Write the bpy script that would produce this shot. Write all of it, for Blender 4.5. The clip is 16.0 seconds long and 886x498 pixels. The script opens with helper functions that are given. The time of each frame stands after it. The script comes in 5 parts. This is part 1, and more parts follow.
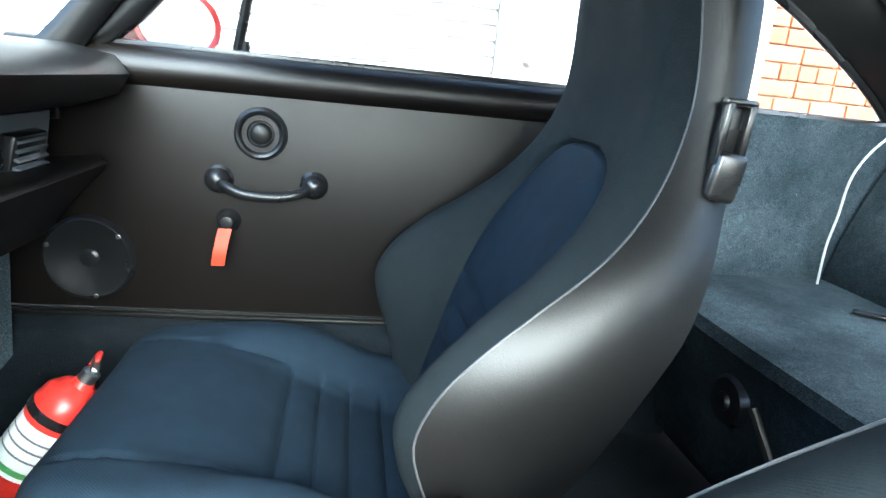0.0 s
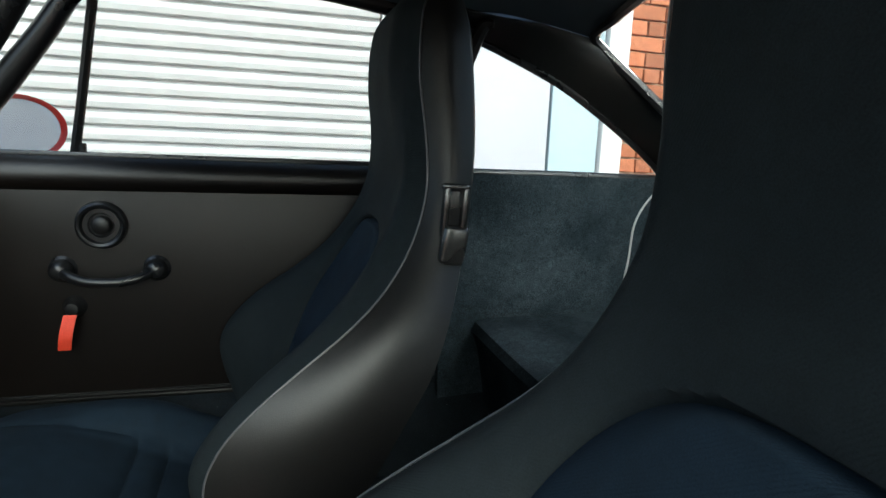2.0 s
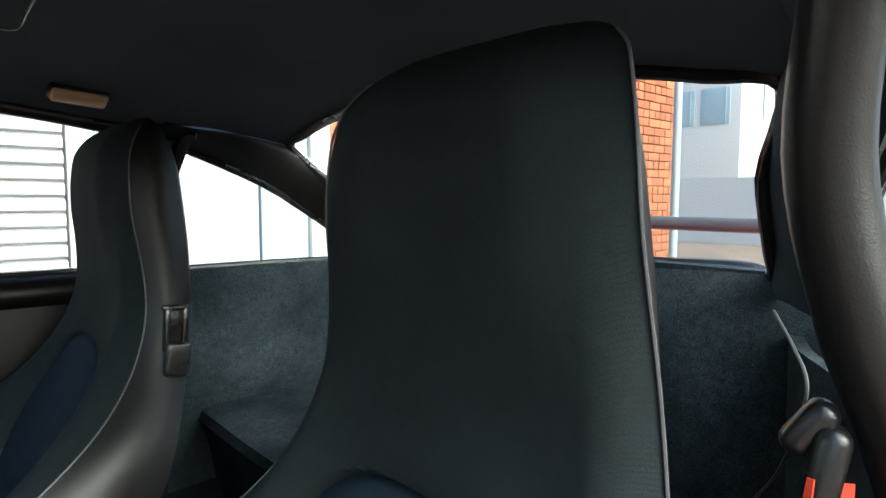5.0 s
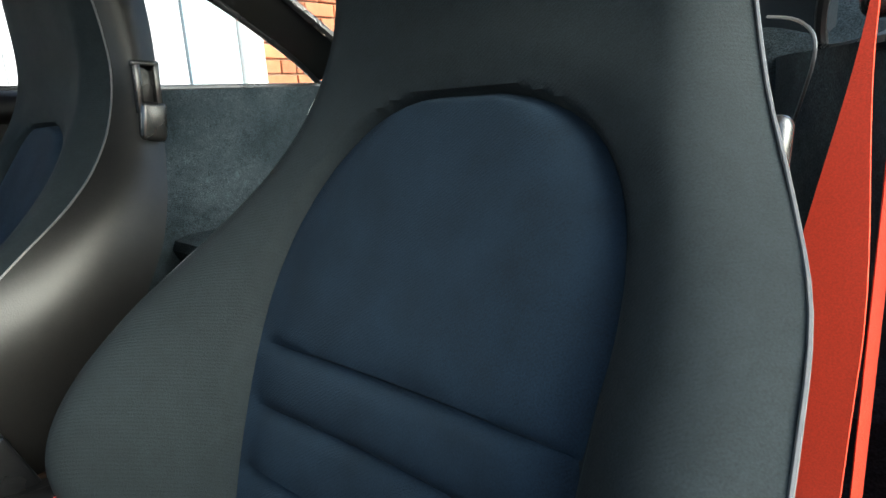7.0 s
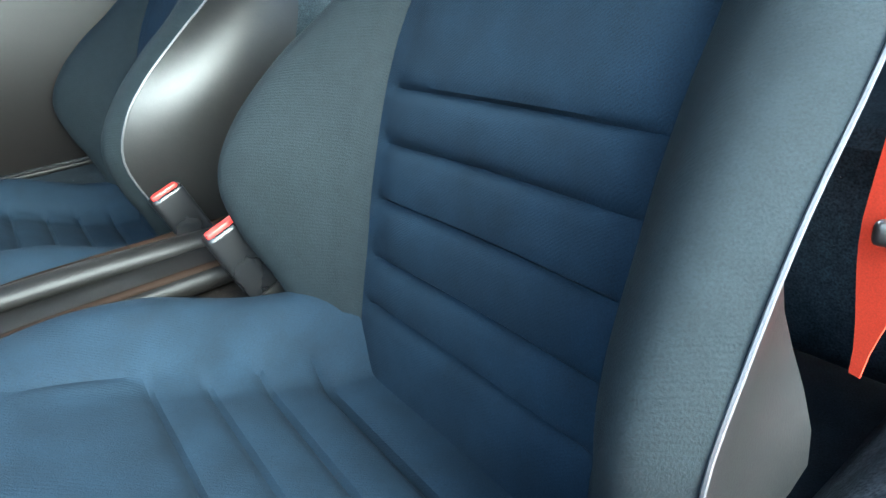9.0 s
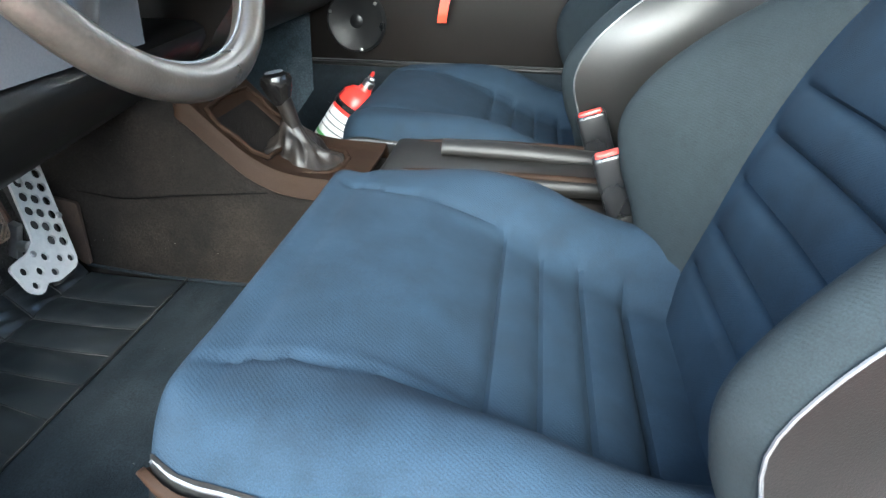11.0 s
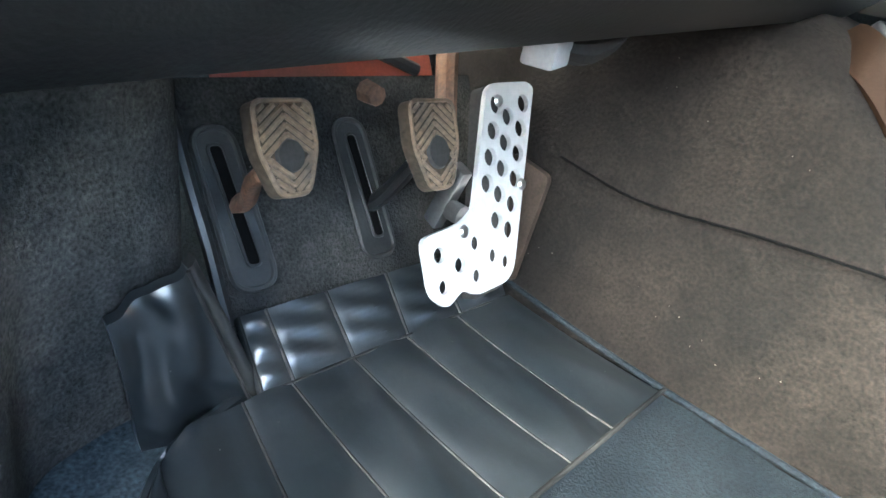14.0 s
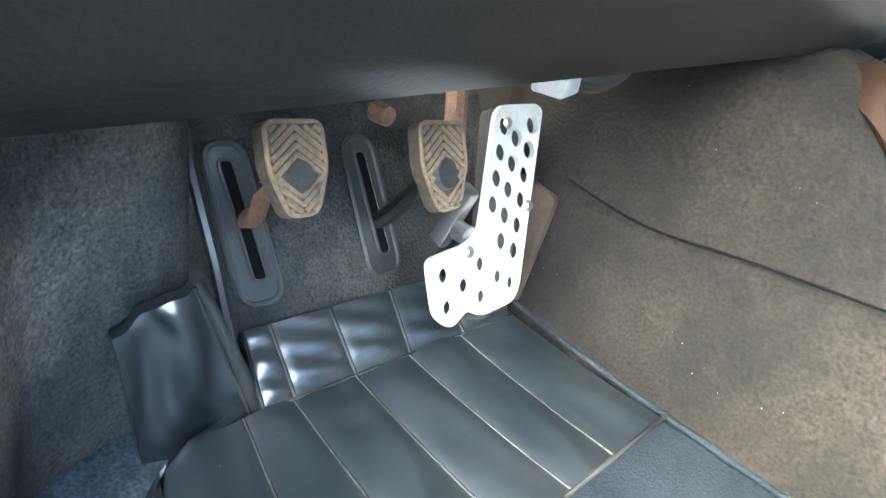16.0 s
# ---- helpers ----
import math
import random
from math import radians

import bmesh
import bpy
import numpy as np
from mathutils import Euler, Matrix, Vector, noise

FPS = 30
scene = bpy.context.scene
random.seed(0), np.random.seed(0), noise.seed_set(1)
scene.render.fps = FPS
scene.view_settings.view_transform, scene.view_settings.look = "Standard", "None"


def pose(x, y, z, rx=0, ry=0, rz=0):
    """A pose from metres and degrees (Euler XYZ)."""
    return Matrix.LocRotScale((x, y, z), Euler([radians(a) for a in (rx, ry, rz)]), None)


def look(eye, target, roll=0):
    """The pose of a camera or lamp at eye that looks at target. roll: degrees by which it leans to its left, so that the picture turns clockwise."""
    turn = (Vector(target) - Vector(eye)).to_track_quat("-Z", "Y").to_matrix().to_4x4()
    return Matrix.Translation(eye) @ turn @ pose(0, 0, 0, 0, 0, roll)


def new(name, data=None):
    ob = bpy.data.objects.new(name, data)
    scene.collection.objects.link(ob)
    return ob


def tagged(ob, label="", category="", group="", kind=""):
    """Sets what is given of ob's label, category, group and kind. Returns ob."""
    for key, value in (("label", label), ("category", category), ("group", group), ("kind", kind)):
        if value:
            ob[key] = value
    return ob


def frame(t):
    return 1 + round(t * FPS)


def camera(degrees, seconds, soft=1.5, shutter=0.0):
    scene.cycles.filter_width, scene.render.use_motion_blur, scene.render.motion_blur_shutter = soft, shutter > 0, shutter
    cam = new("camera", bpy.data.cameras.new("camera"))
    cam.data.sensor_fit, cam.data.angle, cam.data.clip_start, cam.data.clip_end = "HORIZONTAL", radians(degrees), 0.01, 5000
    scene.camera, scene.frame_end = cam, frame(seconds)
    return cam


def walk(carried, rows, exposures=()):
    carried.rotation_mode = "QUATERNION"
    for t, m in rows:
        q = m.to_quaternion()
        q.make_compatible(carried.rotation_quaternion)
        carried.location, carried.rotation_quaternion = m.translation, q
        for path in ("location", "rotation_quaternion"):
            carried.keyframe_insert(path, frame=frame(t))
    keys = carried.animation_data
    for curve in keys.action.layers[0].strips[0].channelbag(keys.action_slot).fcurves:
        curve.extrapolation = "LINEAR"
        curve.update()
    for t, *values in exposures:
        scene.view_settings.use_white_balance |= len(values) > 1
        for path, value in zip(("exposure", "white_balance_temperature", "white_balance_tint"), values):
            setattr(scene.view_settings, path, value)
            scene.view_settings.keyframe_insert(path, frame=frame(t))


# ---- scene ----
cam = camera(72.0, 16.0)
# seconds, eye x y z in metres, yaw, pitch and roll in degrees
ROWS = [
    (0, -0.0423, -0.3841, 0.8644, -9.73, -15.20, 5.79),
    (0.5, 0.0946, -0.3844, 0.8765, -11.28, -13.30, 3.82),
    (1, 0.0622, -0.3783, 0.8774, -12.67, -12.61, 3.63),
    (1.5, 0.0596, -0.4379, 0.8916, -14.70, -10.93, 2.96),
    (2, 0.1020, -0.5409, 0.9245, -16.20, -9.87, 2.49),
    (2.5, 0.0751, -0.6299, 1.0098, -20.84, -8.90, 2.56),
    (3, 0.0715, -0.7037, 1.0768, -25.12, -6.62, 3.28),
    (3.5, 0.0392, -0.7299, 1.1203, -31.06, -4.00, 4.44),
    (6, 0.0444, -0.6612, 0.9045, -46.19, -7.93, -2.14),
    (6.5, 0.0086, -0.6535, 0.8486, -47.06, -10.32, -2.72),
    (7, -0.0196, -0.6439, 0.8003, -46.97, -13.28, -3.70),
    (7.5, 0.0061, -0.6541, 0.7701, -41.91, -17.59, -6.99),
    (8, -0.0277, -0.6600, 0.7396, -40.62, -20.01, -8.65),
    (8.5, -0.0711, -0.6709, 0.7241, -38.95, -23.05, -7.20),
    (10.8, -0.0334, -0.8201, 0.7526, 2.59, -29.15, -1.45),
    (11, -0.0299, -0.8292, 0.7573, 8.02, -28.89, 0.68),
    (11.5, -0.0711, -0.8293, 0.7357, 19.88, -29.16, 5.80),
    (12, -0.1424, -0.7705, 0.6742, 25.97, -28.40, 9.29),
    (12.5, -0.2285, -0.6931, 0.5866, 28.85, -27.25, 10.21),
    (13, -0.3071, -0.6285, 0.5663, 33.19, -27.85, 11.12),
    (13.5, -0.3732, -0.5839, 0.5534, 36.40, -26.35, 11.85),
    (14, -0.4157, -0.5347, 0.5361, 38.67, -25.83, 12.66),
    (14.5, -0.4418, -0.5165, 0.5307, 38.73, -25.35, 13.94),
    (15, -0.4505, -0.5103, 0.5251, 39.05, -25.12, 14.19),
    (15.5, -0.4496, -0.5097, 0.5261, 39.22, -25.03, 14.36),
    (16, -0.4192, -0.5350, 0.5430, 39.26, -25.12, 14.17),
]
EXPOSURES = [(0.0, 3.2, 5000, -6), (0.5, 2.0, 5000, -8), (1.0, 1.3, 5100, -9), (1.5, 1.0, 5350, -7), (2.0, 1.0, 5400, -6), (2.5, 1.2, 5300, -6), (3.0, 1.85, 5100, -7), (3.5, 2.3, 4950, -8), (6.0, 1.15, 5900, -3), (6.5, 1.3, 5850, -4), (7.0, 2.05, 5800, -4), (7.5, 2.65, 5550, -6), (8.0, 3.0, 5200, -9), (8.5, 3.2, 4950, -10), (11.0, 3.42, 5250, -2), (11.5, 3.42, 5300, -1), (12.0, 3.15, 5300, -1), (12.5, 3.35, 5300, -1), (13.0, 3.95, 5250, -1), (13.5, 4.55, 5300, -1), (14.5, 5.4, 5450, -2), (16.0, 5.75, 5400, -3)]
walk(cam, [(t, pose(x, y, z, 90 + pitch, 0, yaw) @ pose(0, 0, 0, 0, 0, roll)) for t, x, y, z, yaw, pitch, roll in ROWS], EXPOSURES)

# ---- light ----
SUN_TURN, SUN_HIGH = 275.0, 34.0
world = bpy.data.worlds.new("sky")
scene.world = world
world.use_nodes = True
wn = world.node_tree.nodes
sky = wn.new("ShaderNodeTexSky")
sky.sky_type, sky.sun_disc = "NISHITA", False
sky.sun_elevation, sky.sun_rotation = radians(SUN_HIGH), radians(90 - SUN_TURN)
sky.air_density, sky.dust_density = 1.0, 5.0
world.node_tree.links.new(sky.outputs[0], wn["Background"].inputs[0])
wn["Background"].inputs[1].default_value = 0.15
sun = new("sun", bpy.data.lights.new("sun", "SUN"))
sun.data.energy, sun.data.angle, sun.data.color = 1.0, radians(60.0), (1.0, 0.97, 0.92)
sun_from = Vector((math.cos(radians(SUN_TURN)) * math.cos(radians(SUN_HIGH)), math.sin(radians(SUN_TURN)) * math.cos(radians(SUN_HIGH)), math.sin(radians(SUN_HIGH))))
sun.matrix_world = look(sun_from * 20, (0, 0, 0))


# ---- materials ----
def material(name, colour, rough=0.6, metal=0.0, grain=0.0, grain_size=400.0, stain=0.25, stain_size=6.0, tint=None, bump=0.0, bump_size=None, coat=0.0, sheen=0.0, random_tone=0.0, spec=0.5, mid=0.0, mid_size=80.0, specks=0.0, weave=0.0):
    m = bpy.data.materials.new(name)
    m.use_nodes = True
    nt = m.node_tree
    n, l = nt.nodes, nt.links
    b = n["Principled BSDF"]
    b.inputs["Roughness"].default_value, b.inputs["Metallic"].default_value = rough, metal
    b.inputs["Coat Weight"].default_value, b.inputs["Sheen Weight"].default_value = coat, sheen
    b.inputs["Specular IOR Level"].default_value = spec
    co = n.new("ShaderNodeTexCoord")
    big = n.new("ShaderNodeTexNoise")
    big.inputs["Scale"].default_value, big.inputs["Detail"].default_value = stain_size, 6
    l.new(co.outputs["Object"], big.inputs["Vector"])
    mix = n.new("ShaderNodeMix")
    mix.data_type = "RGBA"
    other = tint or tuple(c * 0.55 for c in colour)
    mix.inputs[6].default_value, mix.inputs[7].default_value = (*colour, 1), (*other, 1)
    ramp = n.new("ShaderNodeMapRange")
    ramp.inputs[1].default_value, ramp.inputs[2].default_value = 0.38, 0.72
    ramp.inputs[3].default_value, ramp.inputs[4].default_value = 0.0, stain
    l.new(big.outputs[0], ramp.inputs[0])
    l.new(ramp.outputs[0], mix.inputs[0])
    fine = n.new("ShaderNodeTexNoise")
    fine.inputs["Scale"].default_value, fine.inputs["Detail"].default_value = grain_size, 4
    l.new(co.outputs["Object"], fine.inputs["Vector"])
    tone = n.new("ShaderNodeMapRange")
    tone.inputs[1].default_value, tone.inputs[2].default_value = 0.25, 0.75
    tone.inputs[3].default_value, tone.inputs[4].default_value = max(1 - grain, 0.02), 1 + grain
    l.new(fine.outputs[0], tone.inputs[0])
    vary = n.new("ShaderNodeVectorMath")
    vary.operation = "SCALE"
    coloured = mix.outputs[2]
    if mid:
        patch = n.new("ShaderNodeTexNoise")
        patch.inputs["Scale"].default_value, patch.inputs["Detail"].default_value = mid_size, 3
        l.new(co.outputs["Object"], patch.inputs["Vector"])
        shift = n.new("ShaderNodeMapRange")
        shift.inputs[1].default_value, shift.inputs[2].default_value = 0.2, 0.8
        shift.inputs[3].default_value, shift.inputs[4].default_value = max(1 - mid, 0.02), 1 + mid
        l.new(patch.outputs[0], shift.inputs[0])
        blotch = n.new("ShaderNodeVectorMath")
        blotch.operation = "SCALE"
        l.new(coloured, blotch.inputs[0])
        l.new(shift.outputs[0], blotch.inputs["Scale"])
        coloured = blotch.outputs[0]
    if specks:
        dots = n.new("ShaderNodeTexVoronoi")
        dots.inputs["Scale"].default_value = specks
        l.new(co.outputs["Object"], dots.inputs["Vector"])
        small, some, both = n.new("ShaderNodeMath"), n.new("ShaderNodeMath"), n.new("ShaderNodeMath")
        small.operation, some.operation, both.operation = "LESS_THAN", "GREATER_THAN", "MULTIPLY"
        small.inputs[1].default_value, some.inputs[1].default_value = 0.05, 0.74
        l.new(dots.outputs["Distance"], small.inputs[0])
        l.new(dots.outputs["Color"], some.inputs[0])
        l.new(small.outputs[0], both.inputs[0])
        l.new(some.outputs[0], both.inputs[1])
        lint = n.new("ShaderNodeMix")
        lint.data_type = "RGBA"
        lint.inputs[7].default_value = (0.22, 0.21, 0.19, 1)
        l.new(both.outputs[0], lint.inputs[0])
        l.new(coloured, lint.inputs[6])
        coloured = lint.outputs[2]
    l.new(coloured, vary.inputs[0])
    if random_tone:
        info = n.new("ShaderNodeObjectInfo")
        rt = n.new("ShaderNodeMapRange")
        rt.inputs[3].default_value, rt.inputs[4].default_value = 1 - random_tone, 1 + random_tone
        l.new(info.outputs["Random"], rt.inputs[0])
        mul = n.new("ShaderNodeMath")
        mul.operation = "MULTIPLY"
        l.new(rt.outputs[0], mul.inputs[0])
        l.new(tone.outputs[0], mul.inputs[1])
        l.new(mul.outputs[0], vary.inputs["Scale"])
    else:
        l.new(tone.outputs[0], vary.inputs["Scale"])
    l.new(vary.outputs[0], b.inputs["Base Color"])
    rr = n.new("ShaderNodeMapRange")
    rr.inputs[3].default_value, rr.inputs[4].default_value = max(rough - 0.1, 0.02), min(rough + 0.1, 1)
    l.new(big.outputs[0], rr.inputs[0])
    l.new(rr.outputs[0], b.inputs["Roughness"])
    if bump:
        bp = n.new("ShaderNodeBump")
        bp.inputs["Strength"].default_value, bp.inputs["Distance"].default_value = bump, 0.0015
        src = fine
        if bump_size:
            src = n.new("ShaderNodeTexNoise")
            src.inputs["Scale"].default_value, src.inputs["Detail"].default_value = bump_size, 5
            l.new(co.outputs["Object"], src.inputs["Vector"])
        height = src.outputs[0]
        if weave:
            twill = n.new("ShaderNodeTexWave")
            twill.bands_direction = "DIAGONAL"
            twill.inputs["Scale"].default_value, twill.inputs["Distortion"].default_value = weave, 0.6
            l.new(co.outputs["Object"], twill.inputs["Vector"])
            both_h = n.new("ShaderNodeMath")
            both_h.operation = "MULTIPLY_ADD"
            both_h.inputs[1].default_value = 0.2
            l.new(twill.outputs["Fac"], both_h.inputs[0])
            l.new(height, both_h.inputs[2])
            height = both_h.outputs[0]
        l.new(height, bp.inputs["Height"])
        l.new(bp.outputs[0], b.inputs["Normal"])
    return m


FABRIC = material("woven_fabric", (0.0116, 0.0160, 0.0182), 0.85, grain=0.35, grain_size=900, stain=0.5, stain_size=9, bump=0.3, mid=0.15, weave=160, spec=0.2)
FABRIC_IN = material("navy_fabric", (0.0092, 0.0182, 0.0300), 0.85, grain=0.35, grain_size=900, stain=0.4, stain_size=9, bump=0.35, mid=0.3, mid_size=30, weave=160, spec=0.2)
KNEE = material("knee_roll_leather", (0.0058, 0.0057, 0.0054), 0.36, grain=0.2, grain_size=500, stain=0.4, bump=0.15, bump_size=500, spec=0.42, mid=0.3)
HINGE = material("glossy_plastic", (0.022, 0.021, 0.020), 0.25, grain=0.1, stain=0.3, spec=0.8)
LEATHER = material("black_leather", (0.0090, 0.0085, 0.0080), 0.40, grain=0.2, grain_size=500, stain=0.4, bump=0.15, bump_size=650, spec=0.42, mid=0.2)
VINYL = material("door_vinyl", (0.0056, 0.0043, 0.0035), 0.33, grain=0.15, grain_size=700, stain=0.3, bump=0.2, bump_size=600, spec=0.35)
CARPET = material("black_carpet", (0.015, 0.0212, 0.0255), 0.95, grain=0.7, grain_size=420, stain=0.9, stain_size=6, tint=(0.056, 0.070, 0.079), bump=0.7, mid=0.3, specks=90, spec=0.12)
# dusty sill carpet, its colour raised further for daylight from the open door
CARPET_SILL = material("lit_worn_sill_carpet", (0.052, 0.060, 0.066), 0.95, grain=0.7, grain_size=260, stain=0.9, stain_size=9, tint=(0.135, 0.145, 0.150), bump=0.9, mid=0.35, mid_size=60, specks=70, spec=0.12)
CARPET_MAT = material("mat_carpet", (0.0058, 0.0084, 0.0108), 0.95, grain=0.7, grain_size=500, stain=0.8, stain_size=11, tint=(0.0150, 0.0185, 0.0215), bump=0.8, mid=0.3, mid_size=50, specks=100, spec=0.12)
# footwell carpet, base and patches raised to stand for light reaching the footwell
CARPET_FOOT = material("lit_footwell_carpet", (0.028, 0.0285, 0.028), 0.95, grain=0.6, grain_size=480, stain=0.9, stain_size=11, tint=(0.095, 0.086, 0.074), bump=0.8, mid=0.35, specks=110, spec=0.12)
CARPET_TOE = material("toe_carpet", (0.0125, 0.0130, 0.0132), 0.95, grain=0.7, grain_size=480, stain=0.9, stain_size=14, tint=(0.044, 0.041, 0.037), bump=0.8, mid=0.35, specks=130, spec=0.12)
# worn brown tunnel carpet, base lowered to include shade from the seat
CARPET_TUNNEL = material("shaded_worn_carpet", (0.0048, 0.0039, 0.0033), 0.95, grain=0.75, grain_size=380, stain=0.9, stain_size=13, tint=(0.0130, 0.0102, 0.0083), bump=0.8, mid=0.3, mid_size=55, specks=140, spec=0.12)
MATVINYL = material("mat_vinyl", (0.0056, 0.0076, 0.0093), 0.34, grain=0.3, grain_size=250, stain=0.8, stain_size=12, tint=(0.0165, 0.0190, 0.0205), bump=0.32, bump_size=38, spec=1.0, mid=0.12, specks=120)
LINER = material("headlining", (0.042, 0.054, 0.066), 0.9, grain=0.2, grain_size=900, stain=0.3, bump=0.2, spec=0.2)
PLASTIC = material("black_plastic", (0.011, 0.011, 0.0115), 0.28, grain=0.15, grain_size=600, stain=0.4, bump=0.15)
GREY = material("grey_plastic", (0.14, 0.147, 0.160), 0.5, grain=0.1, stain=0.3, bump=0.1)
BROWN = material("console_plastic", (0.0140, 0.0080, 0.0050), 0.58, grain=0.15, stain=0.5, stain_size=20, tint=(0.0210, 0.0128, 0.0084), bump=0.15, spec=0.05)
PIPING = material("grey_piping", (0.095, 0.095, 0.098), 0.35, grain=0.1, stain=0.2)
CORD = material("pale_cord", (0.42, 0.42, 0.41), 0.6, grain=0.1, stain=0.2)
RED = material("red_webbing", (0.72, 0.055, 0.02), 0.6, grain=0.15, grain_size=800, stain=0.15, bump=0.3)
REDPLASTIC = material("red_plastic", (0.60, 0.03, 0.02), 0.35, grain=0.05, stain=0.1)
REDPAINT = material("red_paint", (0.45, 0.018, 0.012), 0.35, grain=0.05, stain=0.2, coat=0.3)
RUBBER = material("dusty_rubber", (0.075, 0.055, 0.038), 0.8, grain=0.35, grain_size=300, stain=0.8, stain_size=40, tint=(0.19, 0.125, 0.07), bump=0.4)
TAUPE = material("taupe_plastic", (0.022, 0.020, 0.018), 0.5, grain=0.15, stain=0.5, stain_size=25, tint=(0.042, 0.038, 0.034), bump=0.1, spec=0.15)
SLOTRUBBER = material("slot_rubber", (0.009, 0.0095, 0.0095), 0.5, grain=0.3, grain_size=300, stain=0.7, stain_size=30, tint=(0.026, 0.0255, 0.023), bump=0.2)
RUBBERDARK = material("worn_rubber", (0.026, 0.024, 0.022), 0.6, grain=0.3, stain=0.5, spec=0.3)
SEAM = material("worn_seam", (0.0055, 0.0058, 0.0060), 0.6, grain=0.3, grain_size=300, stain=0.9, stain_size=26, tint=(0.038, 0.036, 0.033), spec=0.25)
# near-black that paints the shade of openings and creases
SHADE_BLACK = material("shade_black", (0.002, 0.002, 0.002), 0.9, spec=0.05)
WHEEL = material("worn_wheel_leather", (0.026, 0.022, 0.019), 0.30, grain=0.25, grain_size=300, stain=0.7, stain_size=18, tint=(0.060, 0.052, 0.044), bump=0.15, bump_size=420, spec=0.6)
GAITER = material("gaiter_leather", (0.0085, 0.0070, 0.0060), 0.40, grain=0.2, grain_size=400, stain=0.5, stain_size=30, tint=(0.022, 0.017, 0.014), bump=0.2, bump_size=500, spec=0.28)
GLOSS = material("polished_black", (0.006, 0.0056, 0.0054), 0.20, grain=0.1, stain=0.4, stain_size=40, tint=(0.020, 0.017, 0.015), spec=0.38)
TRIM = material("matt_black_leather", (0.0085, 0.0078, 0.0072), 0.45, grain=0.2, grain_size=500, stain=0.4, bump=0.2, bump_size=500, spec=0.22, mid=0.2)
PADRUBBER = material("pedal_rubber", (0.030, 0.024, 0.018), 0.8, grain=0.35, grain_size=300, stain=0.7, stain_size=40, tint=(0.085, 0.060, 0.038), bump=0.3, spec=0.2)
PRIMER = material("red_primer", (0.24, 0.055, 0.032), 0.55, grain=0.15, stain=0.6, stain_size=20, tint=(0.13, 0.06, 0.04))
HIDE = material("worn_brown_hide", (0.022, 0.0155, 0.012), 0.6, grain=0.3, stain=0.8, stain_size=25, tint=(0.055, 0.038, 0.028), bump=0.2, spec=0.25)
DARKSTEEL = material("dull_steel", (0.10, 0.098, 0.095), 0.45, metal=0.8, grain=0.15, stain=0.5, stain_size=30)
ALU = material("aluminium", (0.68, 0.67, 0.65), 0.42, metal=0.55, grain=0.08, grain_size=200, stain=0.25, stain_size=25, bump=0.1)
STEEL = material("steel", (0.45, 0.44, 0.43), 0.35, metal=1.0, grain=0.1, stain=0.3)
RUST = material("rusty_steel", (0.13, 0.062, 0.032), 0.8, metal=0.2, grain=0.4, stain=0.8, stain_size=60, tint=(0.07, 0.05, 0.04))
WHITE = material("white_paint", (0.68, 0.68, 0.67), 0.5, grain=0.04, stain=0.15, tint=(0.62, 0.62, 0.6), bump=0.1)
SHUTTER = material("shutter_paint", (0.50, 0.51, 0.51), 0.45, grain=0.04, stain=0.3, tint=(0.40, 0.40, 0.39), bump=0.05, random_tone=0.03)
DOORGREY = material("grey_door_paint", (0.52, 0.53, 0.58), 0.45, grain=0.03, stain=0.2, tint=(0.45, 0.46, 0.5))
BLUEPANEL = material("pale_blue_paint", (0.46, 0.58, 0.64), 0.5, grain=0.04, stain=0.2)
BRICK = material("orange_brick", (0.46, 0.165, 0.075), 0.85, grain=0.25, grain_size=60, stain=0.5, stain_size=5, tint=(0.33, 0.11, 0.055), bump=0.6, bump_size=70, random_tone=0.28)
MORTAR = material("mortar", (0.50, 0.43, 0.34), 0.9, grain=0.2, grain_size=80, stain=0.4, bump=0.4)
ASPHALT = material("worn_paving", (0.36, 0.27, 0.20), 0.9, grain=0.5, grain_size=120, stain=0.6, stain_size=0.8, tint=(0.25, 0.18, 0.13), bump=0.6)
LABEL = material("label_paper", (0.75, 0.75, 0.73), 0.5, grain=0.05, stain=0.15)
GREEN = material("green_ink", (0.12, 0.35, 0.10), 0.5)
MIRROR = material("mirror_glass", (0.9, 0.9, 0.9), 0.02, metal=1.0, stain=0.0)
LENS = bpy.data.materials.new("lamp_lens")
LENS.use_nodes = True
LENS.node_tree.nodes["Principled BSDF"].inputs["Base Color"].default_value = (0.42, 0.26, 0.15, 1)
LENS.node_tree.nodes["Principled BSDF"].inputs["Roughness"].default_value = 0.25
LIT = bpy.data.materials.new("lit_lens")
LIT.use_nodes = True
LIT.node_tree.nodes["Principled BSDF"].inputs["Base Color"].default_value = (0.9, 0.5, 0.15, 1)
LIT.node_tree.nodes["Principled BSDF"].inputs["Emission Color"].default_value = (1.0, 0.22, 0.015, 1)
LIT.node_tree.nodes["Principled BSDF"].inputs["Emission Strength"].default_value = 0.25
GLASS = bpy.data.materials.new("window_glass")
GLASS.use_nodes = True
for slot, value in (("Transmission Weight", 1.0), ("Roughness", 0.0), ("IOR", 1.4)):
    GLASS.node_tree.nodes["Principled BSDF"].inputs[slot].default_value = value

# ---- mesh helpers ----
BASE = {}
PLACE = [Matrix()]


def placed_by(centre=(0, 0, 0), scale=(1, 1, 1), move=(0, 0, 0)):
    """What is built from here on is sized about a centre and moved."""
    c = Vector(centre)
    PLACE[0] = Matrix.Translation(c + Vector(move)) @ Matrix.Diagonal((*scale, 1)) @ Matrix.Translation(-c)


